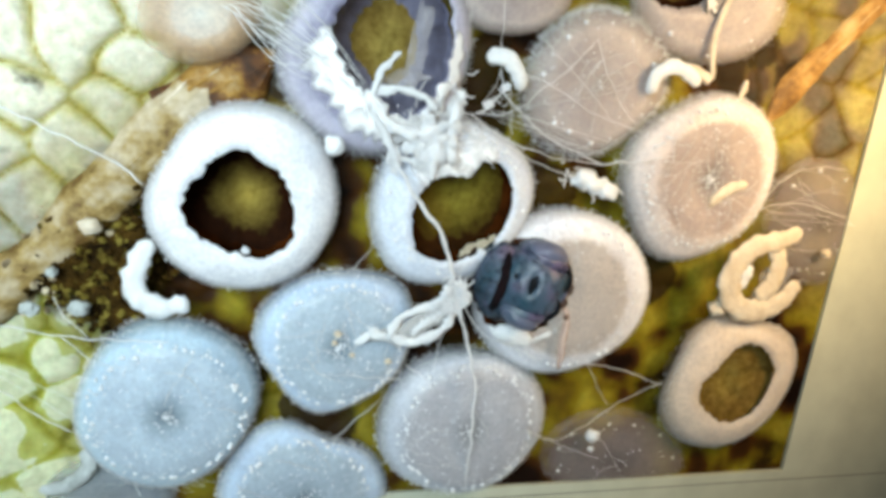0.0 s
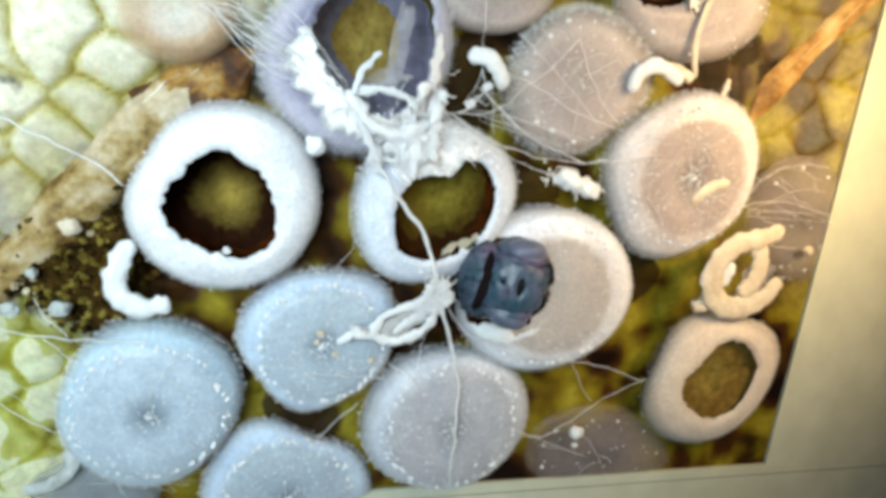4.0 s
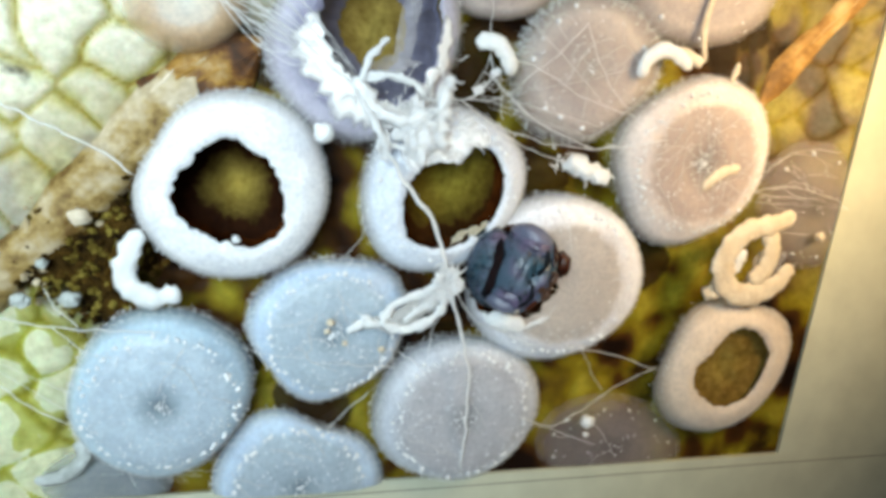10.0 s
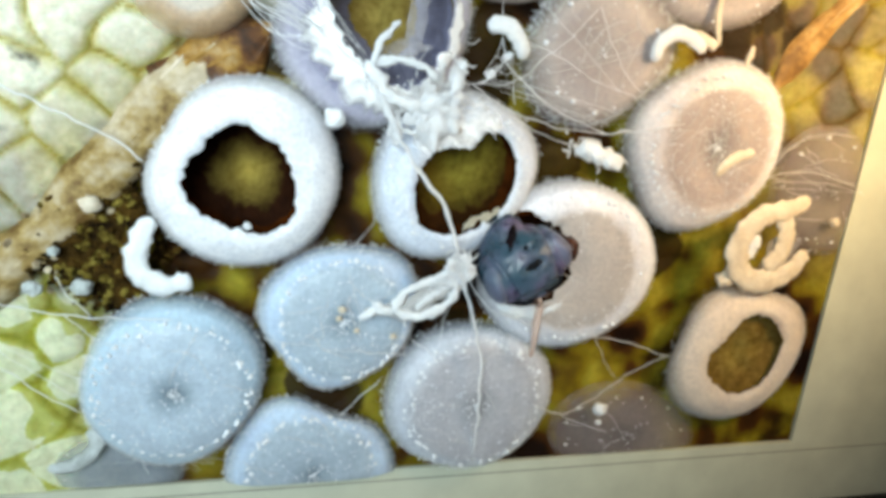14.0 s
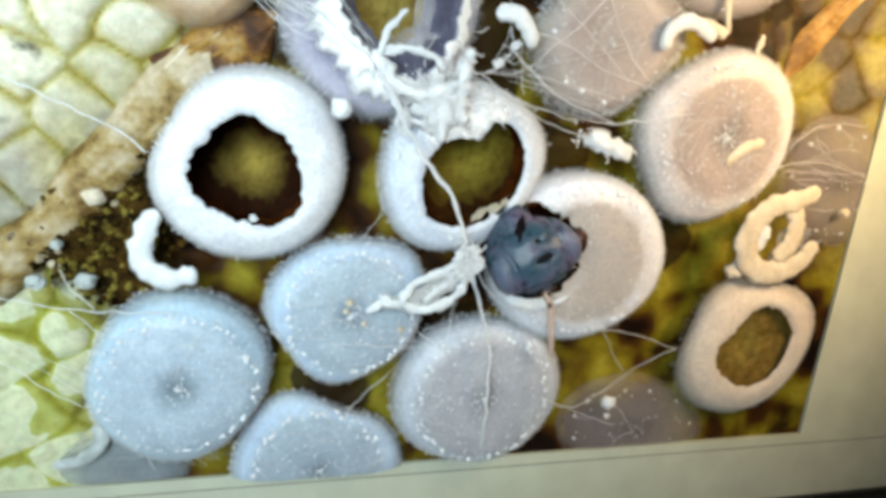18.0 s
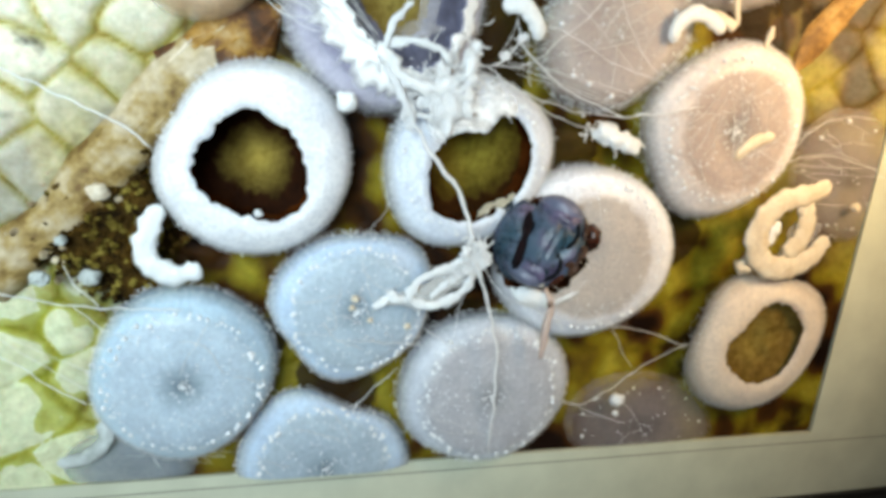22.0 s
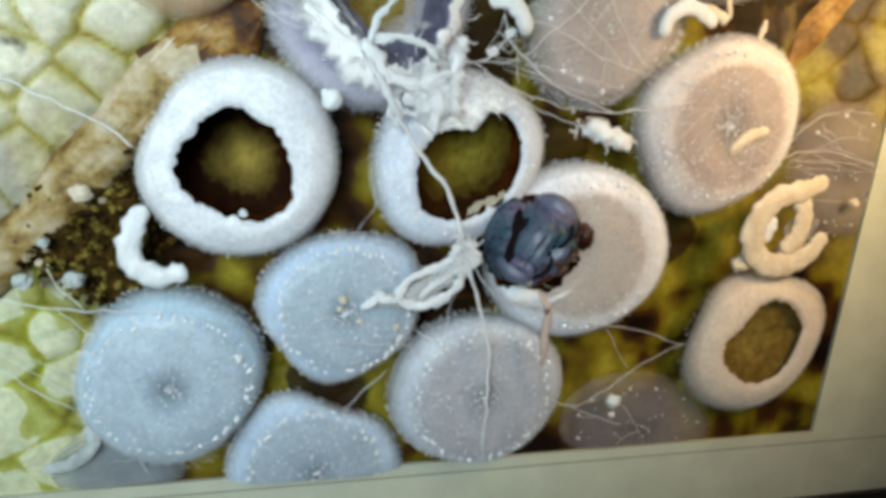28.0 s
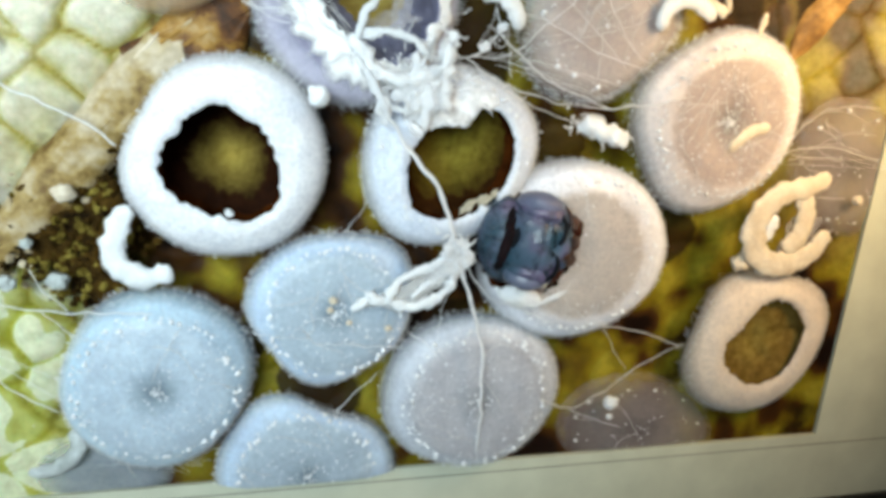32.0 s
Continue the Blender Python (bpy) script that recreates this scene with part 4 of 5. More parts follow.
def soil_patch(centre, spread, count, seed, material=SOIL, label="dark crumbly soil and frass on the leaf", bed=True):
    rng = random.Random(seed)
    root = new("soil_patch", None)
    root.location = (*centre, -0.0030)
    tagged(root, label, "soil")
    verts, faces = [], []
    bm = bmesh.new()
    for n in range(count):
        r = rng.uniform(0.0004, 0.0015)
        m = pose(rng.gauss(0, spread[0] * 0.8), rng.gauss(0, spread[1] * 0.8), r * 0.4 + rng.uniform(0.0, 0.0010), rng.uniform(0, 360), rng.uniform(0, 360), 0) @ Matrix.Diagonal((r, r * 0.8, r * 0.6, 1))
        geo = bmesh.ops.create_icosphere(bm, subdivisions=2, radius=1)
        for v in geo["verts"]:
            v.co = m @ (v.co * (1 + 0.45 * noise.noise(v.co * 1.6 + Vector((n * 3.1, 0, 0)))))
    me = bpy.data.meshes.new("crumb_mass")
    bm.to_mesh(me)
    bm.free()
    me.materials.append(material)
    part("crumb_mass", me, root, kind="stuff")
    if bed:
        part("soil_bed", lump("soil_bed", (spread[0] * 1.25, spread[1] * 1.25, 0.0012), SOIL, 0.9, 2.6, seed, 4), root)


soil_patch((-0.0850, -0.0045), (0.0075, 0.0070), 260, 1)
soil_patch((-0.0850, -0.0190), (0.0060, 0.0050), 140, 2)
soil_patch((-0.0960, -0.0110), (0.0060, 0.0045), 120, 3)
soil_patch((-0.0760, 0.0070), (0.0030, 0.0050), 60, 4)
soil_patch((-0.0860, -0.0070), (0.0080, 0.0080), 150, 5, CRUMB_OLIVE, "olive-yellow crumbs among the dark soil", False)
soil_patch((-0.0900, -0.0180), (0.0070, 0.0045), 60, 6, CRUMB_OLIVE, "olive-yellow crumbs among the dark soil", False)
soil_patch((-0.0952, 0.0000), (0.006, 0.003), 16, 11, CRUMB_PALE, "pale dry crumbs along the leaf rib", False)
soil_patch((-0.0840, 0.0130), (0.004, 0.004), 10, 12, CRUMB_PALE, "pale dry crumbs along the leaf rib", False)
soil_patch((-0.1040, -0.0120), (0.005, 0.004), 20, 13, CRUMB_PALE, "pale dry crumbs along the leaf rib", False)


# ---- curled shavings of shell, pellets ----
def curl(pts, radius, material, label, rough=0.3, flat=0.45, taper=0.15, name="shell_curl"):
    line = spline(pts, 9)
    c = Vector(pts[0])
    me = tubes(name, [[p - c for p in line]], radius, material, 10, rough=rough, flat=flat, taper=taper, seed=c.x * 900)
    ob = new(name, me)
    ob.location = c
    return tagged(ob, label, "shell shaving", "shavings on the eggs")


def pellet(p, r, material, label, seed):
    me = lump("pellet", (r, r * 0.9, r * 0.7), material, 0.4, 1.6, seed, 3)
    ob = new("pellet", me)
    ob.location = p
    return tagged(ob, label, "pellet", "pellets on the leaf")


curl([(0.0129, -0.0185, 0.0105), (0.0170, -0.0229, 0.0110), (0.0252, -0.0235, 0.0112), (0.0335, -0.0198, 0.0110)], 0.0009, CURL_WHITE, "white flap of shell under the wasp", rough=1.2, flat=0.3, name='shell_sliver')
curl([(0.0145, -0.0195, 0.0108), (0.0185, -0.0210, 0.0112), (0.0260, -0.0225, 0.0110)], 0.0026, CURL_WHITE, "broad white flap of shell under the wasp", rough=0.6, flat=0.25, taper=0.4, name="shell_flap")
curl([(-0.0267, 0.0379, 0.0142), (-0.0219, 0.0309, 0.0142), (-0.0181, 0.0235, 0.0138)], 0.0010, SILK, "narrow white silk band over the opening", rough=1.3, flat=0.22, taper=0.5, name='silk_band')
curl([(-0.0761, 0.0005, 0.0060), (-0.0785, -0.0052, 0.0060), (-0.0796, -0.0107, 0.0060), (-0.0776, -0.0146, 0.0060), (-0.0740, -0.0168, 0.0060), (-0.0698, -0.0163, 0.0060), (-0.0668, -0.0152, 0.0060)], 0.0030, CURL_WHITE, "white curled shell shaving beside a hatched egg", rough=0.4, taper=0.3)
curl([(0.0020, 0.0533, 0.0110), (0.0083, 0.0527, 0.0120), (0.0130, 0.0459, 0.0110)], 0.0023, CURL_WHITE, "short white curled shell shaving")
curl([(0.0525, 0.0487, 0.0060), (0.0540, 0.0550, 0.0070), (0.0604, 0.0567, 0.0070), (0.0681, 0.0531, 0.0060)], 0.0022, CURL_WHITE, "arched white shell shaving")
curl([(0.0633, 0.0577, 0.0050), (0.0688, 0.0555, 0.0060), (0.0711, 0.0538, 0.0060)], 0.0016, CURL_CREAM, "small tan shaving by the arched one")
curl([(0.0727, 0.0549, 0.0052), (0.0705, 0.0643, 0.0052), (0.0715, 0.0721, 0.0052), (0.0738, 0.0784, 0.0042)], 0.0010, CURL_CREAM, "long thin cream filament", name='filament')
curl([(0.0775, 0.0190, 0.0084), (0.0820, 0.0240, 0.0090), (0.0886, 0.0265, 0.0095)], 0.0018, CURL_CREAM, "cream worm-like shaving on a closed egg")
curl([(0.1138, 0.0127, 0.0085), (0.1052, 0.0096, 0.0092), (0.0975, 0.0076, 0.0092), (0.0919, 0.0024, 0.0090), (0.0908, -0.0040, 0.0085), (0.0939, -0.0104, 0.0080), (0.1005, -0.0138, 0.0080), (0.1077, -0.0131, 0.0080), (0.1137, -0.0091, 0.0080), (0.1169, -0.0033, 0.0080)], 0.0041, CURL_CREAM, "cream shaving curled into a loop", flat=0.2, rough=0.3, taper=0.35)
curl([(0.1049, 0.0080, 0.0088), (0.1076, 0.0018, 0.0084), (0.1073, -0.0044, 0.0080), (0.1031, -0.0098, 0.0080)], 0.0034, CURL_CREAM, "cream curl inside the looped shaving", flat=0.22, rough=0.4)
curl([(0.0982, 0.0012, 0.0078), (0.0967, -0.0029, 0.0078), (0.0964, -0.0066, 0.0078)], 0.0020, CURL_WHITE, "small white curl inside the looped shaving", flat=0.3, rough=0.7)
curl([(0.0000, -0.0098, 0.0138), (-0.0072, -0.0128, 0.0135), (-0.0133, -0.0160, 0.0132), (-0.0154, -0.0202, 0.0130), (-0.0117, -0.0230, 0.0130), (-0.0050, -0.0214, 0.0132), (-0.0004, -0.0174, 0.0135), (0.0013, -0.0121, 0.0138)], 0.0014, CURL_WHITE, "white loop of shaving in a silk knot", rough=1.0, flat=0.35)
curl([(-0.0109, -0.0223, 0.0128), (-0.0153, -0.0219, 0.0127), (-0.0193, -0.0213, 0.0128), (-0.0212, -0.0190, 0.0128)], 0.0014, CURL_WHITE, "bent white shaving in a silk knot", rough=1.0, flat=0.35)
curl([(-0.0205, -0.0205, 0.0128), (-0.0226, -0.0221, 0.0128), (-0.0252, -0.0233, 0.0126)], 0.0012, CURL_WHITE, "bent white shaving in a silk knot", rough=1.0, flat=0.35)
curl([(-0.0019, -0.0143, 0.0138), (-0.0069, -0.0173, 0.0136), (-0.0100, -0.0207, 0.0132)], 0.0010, CURL_WHITE, "bent white shaving in a silk knot", rough=1.0, flat=0.35)
curl([(-0.0277, 0.0419, 0.0138), (-0.0222, 0.0348, 0.0140), (-0.0139, 0.0322, 0.0140), (-0.0060, 0.0360, 0.0138)], 0.0016, SILK, "thick white silk band along the torn rim", rough=1.3, flat=0.35, name="silk_band")
curl([(-0.0055, 0.0420, 0.0138), (-0.0052, 0.0365, 0.0140), (-0.0057, 0.0321, 0.0138), (-0.0044, 0.0255, 0.0132)], 0.0015, SILK, "thick white silk band along the torn rim", rough=1.3, flat=0.35, name="silk_band")
curl([(-0.0204, 0.0275, 0.0132), (-0.0165, 0.0259, 0.0132), (-0.0101, 0.0263, 0.0132), (-0.0055, 0.0297, 0.0134)], 0.0006, SILK, "thin white silk arc over the rim", rough=0.8, name="silk_band")
curl([(0.0838, 0.0480, 0.0030), (0.0838, 0.0526, 0.0050), (0.0837, 0.0560, 0.0055)], 0.0011, CURL_CREAM, "small cream spine at an egg's edge", rough=0.8, taper=0.2, name="filament")
curl([(-0.0911, -0.0573, 0.0030), (-0.0907, -0.0631, 0.0030), (-0.0955, -0.0678, 0.0030), (-0.1021, -0.0688, 0.0030)], 0.0020, CRUMB_GREY, "faint grey-white curl on the leaf")
curl([(-0.0202, 0.0515, 0.0130), (-0.0244, 0.0467, 0.0140), (-0.0261, 0.0419, 0.0140), (-0.0259, 0.0372, 0.0135)], 0.0008, CURL_WHITE, "white sliver of torn shell", rough=1.4, flat=0.3, name='shell_sliver')
curl([(-0.0255, 0.0411, 0.0135), (-0.0203, 0.0428, 0.0140), (-0.0145, 0.0420, 0.0140), (-0.0097, 0.0388, 0.0135)], 0.0010, CURL_WHITE, "white strip of torn shell", rough=1.4, flat=0.3, name='shell_sliver')
curl([(0.0313, 0.0237, 0.0090), (0.0360, 0.0236, 0.0100), (0.0413, 0.0219, 0.0100), (0.0456, 0.0197, 0.0100)], 0.0022, CURL_WHITE, "crumbly white flake between the eggs", rough=1.2)
pellet((0.0907, -0.0136, 0.0060), 0.0030, CURL_CREAM, "cream crumb beside a hatched egg", 0)
pellet((0.0558, -0.0585, 0.0040), 0.0024, CURL_WHITE, "round white pellet on a dim egg", 1)
pellet((0.1297, 0.0054, 0.0040), 0.0017, CURL_CREAM, "small cream pellet beside the margin", 2)
pellet((-0.0342, 0.0277, 0.0120), 0.0028, CURL_WHITE, "white pellet between two eggs", 3)
pellet((-0.1035, -0.0192, 0.0020), 0.0022, CRUMB_GREY, "white crumb on the soil", 4)
pellet((-0.0925, -0.0187, 0.0020), 0.0024, CRUMB_GREY, "pale blue-white crumb on the soil", 5)
pellet((-0.0986, -0.0097, 0.0020), 0.0014, CRUMB_GREY, "white crumb on the soil", 6)
pellet((-0.0899, 0.0023, 0.0020), 0.0024, CURL_CREAM, "pale crumb on the leaf rib", 7)
pellet((-0.0538, 0.0001, 0.0104), 0.0010, CURL_WHITE, "tiny white flake on a hole's rim", 30)
pellet((0.0561, -0.0631, 0.0040), 0.0010, CURL_WHITE, "tiny white pellet on a dim egg", 8)
pellet((-0.0292, -0.0219, 0.0102), 0.0011, CURL_CREAM, "small tan crumb on a blue egg", 20)
pellet((-0.0299, -0.0244, 0.0102), 0.0009, CURL_CREAM, "small tan crumb on a blue egg", 21)
pellet((-0.0250, -0.0279, 0.0102), 0.0008, CURL_CREAM, "small tan crumb on a blue egg", 22)
pellet((-0.0150, -0.0297, 0.0102), 0.0009, CURL_CREAM, "small tan crumb on a blue egg", 23)


def pointer(place, size, turn):
    """The small arrow on the screen: a white plate on a dark one."""
    shape = [(0, 0), (0, -1.0), (0.24, -0.78), (0.40, -1.14), (0.56, -1.07), (0.41, -0.72), (0.72, -0.72)]
    root = new("pointer_arrow")
    root.location = place
    root.rotation_euler = (0, 0, radians(turn))
    tagged(root, "small white pointer arrow with a dark outline", "pointer")
    for name, grow, z0, z1, m in (("outline", 1.25, 0.0, 0.0002, BEZEL_BLACK), ("arrow", 1.0, 0.0002, 0.0004, SILK)):
        mid = Vector((0.25, -0.6))
        pts = [(Vector(q) - mid) * grow + mid for q in shape]
        n = len(pts)
        verts = [(q.x * size, q.y * size, z) for z in (z0, z1) for q in pts]
        faces = [tuple(range(n, 2 * n))[::-1], tuple(range(n))] + [(i, n + i, n + (i + 1) % n, (i + 1) % n) for i in range(n)]
        part(name, mesh_of(name, verts, faces, m, smooth=False), root)


def membrane(p, size, turn, tilt, seed, label="thin grey film hanging in a torn egg shell", material=FILM):
    me = lump("membrane", (size[0], size[1], 0.0003), material, 0.8, 1.7, seed, 4)
    ob = new("membrane", me)
    ob.location = p
    ob.rotation_euler = (radians(tilt), 0, radians(turn))
    return tagged(ob, label, "membrane")


pointer((0.0660, 0.0779, 0.0042), 0.0052, 12)
membrane((-0.0155, 0.0530, 0.0090), (0.0022, 0.0085), -6, 10, 1)
membrane((0.0040, 0.0022, 0.0085), (0.0022, 0.0010), 40, 8, 11, "pale translucent silk rag in an opening", SILK_TAN)
membrane((0.0084, 0.0041, 0.0085), (0.0020, 0.0012), 20, 8, 12, "pale translucent silk rag in an opening", SILK_TAN)
membrane((0.0109, 0.0056, 0.0085), (0.0012, 0.0008), 60, 8, 13, "pale translucent silk rag in an opening", SILK_TAN)
membrane((-0.0072, -0.0178, 0.0128), (0.0066, 0.0030), 28, 3, 21, "thin white film inside a loop of silk", SILK_HAZE)
membrane((-0.0185, -0.0212, 0.0126), (0.0040, 0.0017), 8, 3, 22, "thin white film inside a loop of silk", SILK_HAZE)
membrane((0.0002, -0.0120, 0.0134), (0.0038, 0.0030), 60, 3, 23, "thin white film inside a loop of silk", SILK_HAZE)
membrane((0.1085, -0.0050, 0.0072), (0.0058, 0.0065), 20, 4, 5, "thin cream film inside a curled shaving")
membrane((-0.0180, 0.0452, 0.0090), (0.005, 0.002), 15, -10, 2)


# ---- silk ----
def thread(pts, radius=0.0003, material=None, label="fine white silk thread stretched between the eggs", wob=0.0007, name="silk_thread"):
    line = spline(pts, 12)
    out = []
    for p in line:
        k = Vector((noise.noise(p * 260), noise.noise(p * 260 + Vector((9, 0, 0))), 0)) * wob
        out.append(p + k)
    c = out[0].copy()
    ob = new(name, tubes(name, [[p - c for p in out]], radius * 0.4, material or SILK, 6, rough=0.5))
    ob.location = c
    return tagged(ob, label, "silk thread", "silk threads")


def fan(a0, a1, b0, b1, count, radius, seed):
    """Several threads that run side by side from one edge to another."""
    rng = random.Random(seed)
    a0, a1, b0, b1 = (Vector(p) for p in (a0, a1, b0, b1))
    for n in range(count):
        p = a0.lerp(a1, rng.random())
        q = b0.lerp(b1, rng.random())
        mid = p.lerp(q, rng.uniform(0.3, 0.7)) + Vector((rng.gauss(0, 0.002), rng.gauss(0, 0.002), rng.uniform(-0.001, 0.001)))
        thread([p, mid, q], radius * rng.uniform(0.4, 1.0), wob=0.0003)


def silk_clump(centre, spread, count, radius, seed, label, turn=0.0, pads=6):
    """A tangle of short strands and lumps."""
    rng = random.Random(seed)
    lines = []
    step = min(spread[0], spread[1]) * 0.6
    rot = Matrix.Rotation(radians(turn), 3, "Z")
    for n in range(count // 2):
        p = Vector((rng.gauss(0, spread[0]), rng.gauss(0, spread[1]), rng.gauss(0, spread[2])))
        a = rng.uniform(0, 6.28)
        pts = [rot @ p]
        for s in range(4):
            a += rng.gauss(0, 0.7)
            p = p + Vector((math.cos(a) * step, math.sin(a) * step, rng.gauss(0, spread[2] * 0.3)))
            pts.append(rot @ p)
        lines.append(spline(pts, 5))
    ob = new("silk_tangle")
    ob.location = centre
    tagged(ob, label, "silk tangle")
    part("strand_mass", tubes("strand_mass", lines, radius * 0.4, SILK, 5, rough=0.8, taper=0.5), ob, kind="stuff")
    spots = [(rot @ Vector((rng.gauss(0, spread[0] * 0.8), rng.gauss(0, spread[1] * 0.8), rng.gauss(0, spread[2] * 0.7))), radius * rng.uniform(0.3, 1.0)) for _ in range(count * 2)]
    part("fleck_mass", balls("fleck_mass", spots, SILK), ob, kind="stuff")
    for n in range(pads):
        r = min(spread[0], spread[1]) * rng.uniform(0.4, 1.0)
        m = lump("silk_pad", (r * 1.6, r * 1.1, 0.0005), SILK, 0.8, 1.5, seed * 9 + n, 4)
        p = rot @ Vector((rng.gauss(0, spread[0] * 0.75), rng.gauss(0, spread[1] * 0.75), 0))
        m.transform(pose(p.x, p.y, -0.0003 + 0.0001 * n, rng.uniform(-8, 8), rng.uniform(-8, 8), rng.uniform(0, 360)))
        part("silk_pad", m, ob)
    return ob


thread([(-0.0192, 0.0255, 0.0140), (-0.0120, 0.0151, 0.0130), (-0.0042, 0.0066, 0.0130), (-0.0003, -0.0054, 0.0140)], 0.0014)
thread([(-0.0001, -0.0069, 0.0140), (0.0057, -0.0218, 0.0130), (0.0099, -0.0354, 0.0130), (0.0114, -0.0516, 0.0125), (0.0131, -0.0713, 0.0080)], 0.0011)
thread([(-0.1229, 0.0370, 0.0020), (-0.1081, 0.0294, 0.0020), (-0.0955, 0.0237, 0.0030), (-0.0846, 0.0188, 0.0040), (-0.0775, 0.0143, 0.0060)], 0.0006)
thread([(-0.1261, -0.0215, 0.0020), (-0.1099, -0.0234, 0.0020), (-0.0974, -0.0258, 0.0030), (-0.0853, -0.0249, 0.0070), (-0.0706, -0.0235, 0.0120)], 0.0005)
thread([(-0.1271, -0.0334, 0.0010), (-0.1107, -0.0411, 0.0010), (-0.1031, -0.0477, 0.0020), (-0.0937, -0.0517, 0.0040)], 0.0004)
thread([(-0.0059, 0.0385, 0.0130), (0.0102, 0.0398, 0.0100), (0.0191, 0.0465, 0.0090), (0.0262, 0.0530, 0.0090), (0.0335, 0.0611, 0.0080)], 0.00035)
thread([(-0.0015, 0.0389, 0.0130), (0.0105, 0.0327, 0.0120), (0.0299, 0.0289, 0.0100), (0.0449, 0.0294, 0.0110), (0.0614, 0.0333, 0.0120)], 0.0004)
thread([(0.0018, 0.0371, 0.0130), (0.0163, 0.0287, 0.0110), (0.0360, 0.0239, 0.0100)], 0.0003)
thread([(0.0065, 0.0674, 0.0070), (0.0064, 0.0577, 0.0090), (0.0061, 0.0465, 0.0100), (0.0015, 0.0412, 0.0120)], 0.00025)
thread([(0.0099, 0.0470, 0.0100), (0.0106, 0.0399, 0.0110), (0.0117, 0.0342, 0.0110)], 0.00025)
thread([(0.0095, 0.0497, 0.0100), (0.0188, 0.0486, 0.0090), (0.0348, 0.0421, 0.0090), (0.0452, 0.0394, 0.0100), (0.0501, 0.0384, 0.0110)], 0.0003)
thread([(0.0335, 0.0611, 0.0080), (0.0371, 0.0528, 0.0090), (0.0424, 0.0445, 0.0100), (0.0485, 0.0405, 0.0100)], 0.0003)
thread([(0.0325, -0.0326, 0.0080), (0.0504, -0.0327, 0.0060), (0.0605, -0.0347, 0.0060), (0.0751, -0.0392, 0.0070)], 0.00035)
thread([(0.0483, -0.0318, 0.0060), (0.0545, -0.0418, 0.0050), (0.0591, -0.0473, 0.0040)], 0.00025)
thread([(0.0759, -0.0382, 0.0070), (0.0633, -0.0458, 0.0050), (0.0527, -0.0534, 0.0050), (0.0418, -0.0578, 0.0070), (0.0303, -0.0528, 0.0100)], 0.00035)
thread([(0.0303, -0.0528, 0.0100), (0.0462, -0.0611, 0.0050), (0.0599, -0.0674, 0.0040)], 0.0003)
thread([(-0.0279, -0.0533, 0.0100), (-0.0237, -0.0483, 0.0100), (-0.0173, -0.0419, 0.0110)], 0.00035)
thread([(-0.0002, -0.0181, 0.0120), (-0.0017, -0.0256, 0.0120), (-0.0021, -0.0323, 0.0120)], 0.00025)
thread([(-0.0283, -0.0321, 0.0120), (-0.0191, -0.0335, 0.0120), (-0.0112, -0.0342, 0.0120)], 0.00025)
thread([(0.0872, 0.0175, 0.0110), (0.1092, 0.0213, 0.0060), (0.1298, 0.0185, 0.0040), (0.1389, 0.0150, 0.0030)], 0.0003)
thread([(0.0956, 0.0228, 0.0090), (0.1113, 0.0320, 0.0050), (0.1307, 0.0332, 0.0030)], 0.00025)
thread([(-0.0268, -0.0041, 0.0110), (-0.0225, 0.0016, 0.0090), (-0.0224, 0.0074, 0.0080)], 0.0002)
thread([(-0.0516, -0.0289, 0.0100), (-0.0430, -0.0308, 0.0110), (-0.0343, -0.0312, 0.0120)], 0.00025)
thread([(0.0010, -0.0069, 0.0140), (0.0096, -0.0201, 0.0130), (0.0189, -0.0238, 0.0120), (0.0312, -0.0299, 0.0100)], 0.0004)
thread([(-0.0781, -0.0539, 0.0110), (-0.0787, -0.0652, 0.0060), (-0.0776, -0.0724, 0.0030)], 0.0004)
thread([(0.0065, 0.0500, 0.0100), (0.0078, 0.0449, 0.0095), (0.0039, 0.0399, 0.0105), (0.0003, 0.0389, 0.0120)], 0.0005)
thread([(0.0078, 0.0449, 0.0095), (0.0143, 0.0400, 0.0090), (0.0243, 0.0337, 0.0085), (0.0395, 0.0289, 0.0090), (0.0460, 0.0300, 0.0105)], 0.0005)
thread([(-0.0976, -0.0152, 0.0040), (-0.0963, -0.0190, 0.0040), (-0.0931, -0.0226, 0.0040), (-0.0902, -0.0254, 0.0040)], 0.0004)
thread([(-0.0964, -0.0259, 0.0040), (-0.0934, -0.0284, 0.0040), (-0.0891, -0.0319, 0.0040)], 0.00035)
thread([(-0.0108, -0.0298, 0.0110), (-0.0058, -0.0332, 0.0110), (-0.0014, -0.0370, 0.0110)], 0.0003)
thread([(-0.0340, -0.0330, 0.0115), (-0.0244, -0.0333, 0.0115), (-0.0105, -0.0348, 0.0115)], 0.00025)
thread([(-0.0385, -0.0290, 0.0115), (-0.0329, -0.0260, 0.0115), (-0.0269, -0.0285, 0.0115)], 0.00025)
fan((0.0130, 0.0600, 0.0070), (0.0229, 0.0654, 0.0080), (0.0419, 0.0383, 0.0100), (0.0479, 0.0435, 0.0100), 2, 0.0002, 4)
fan((0.0176, 0.0360, 0.0090), (0.0191, 0.0493, 0.0080), (0.0398, 0.0634, 0.0080), (0.0504, 0.0513, 0.0090), 2, 0.0002, 5)
fan((0.0935, 0.0259, 0.0080), (0.1006, 0.0136, 0.0060), (0.1263, 0.0328, 0.0030), (0.1425, 0.0113, 0.0030), 5, 0.0002, 6)
fan((0.0031, 0.0407, 0.0120), (0.0107, 0.0341, 0.0110), (0.0382, 0.0303, 0.0100), (0.0457, 0.0342, 0.0110), 5, 0.00022, 7)
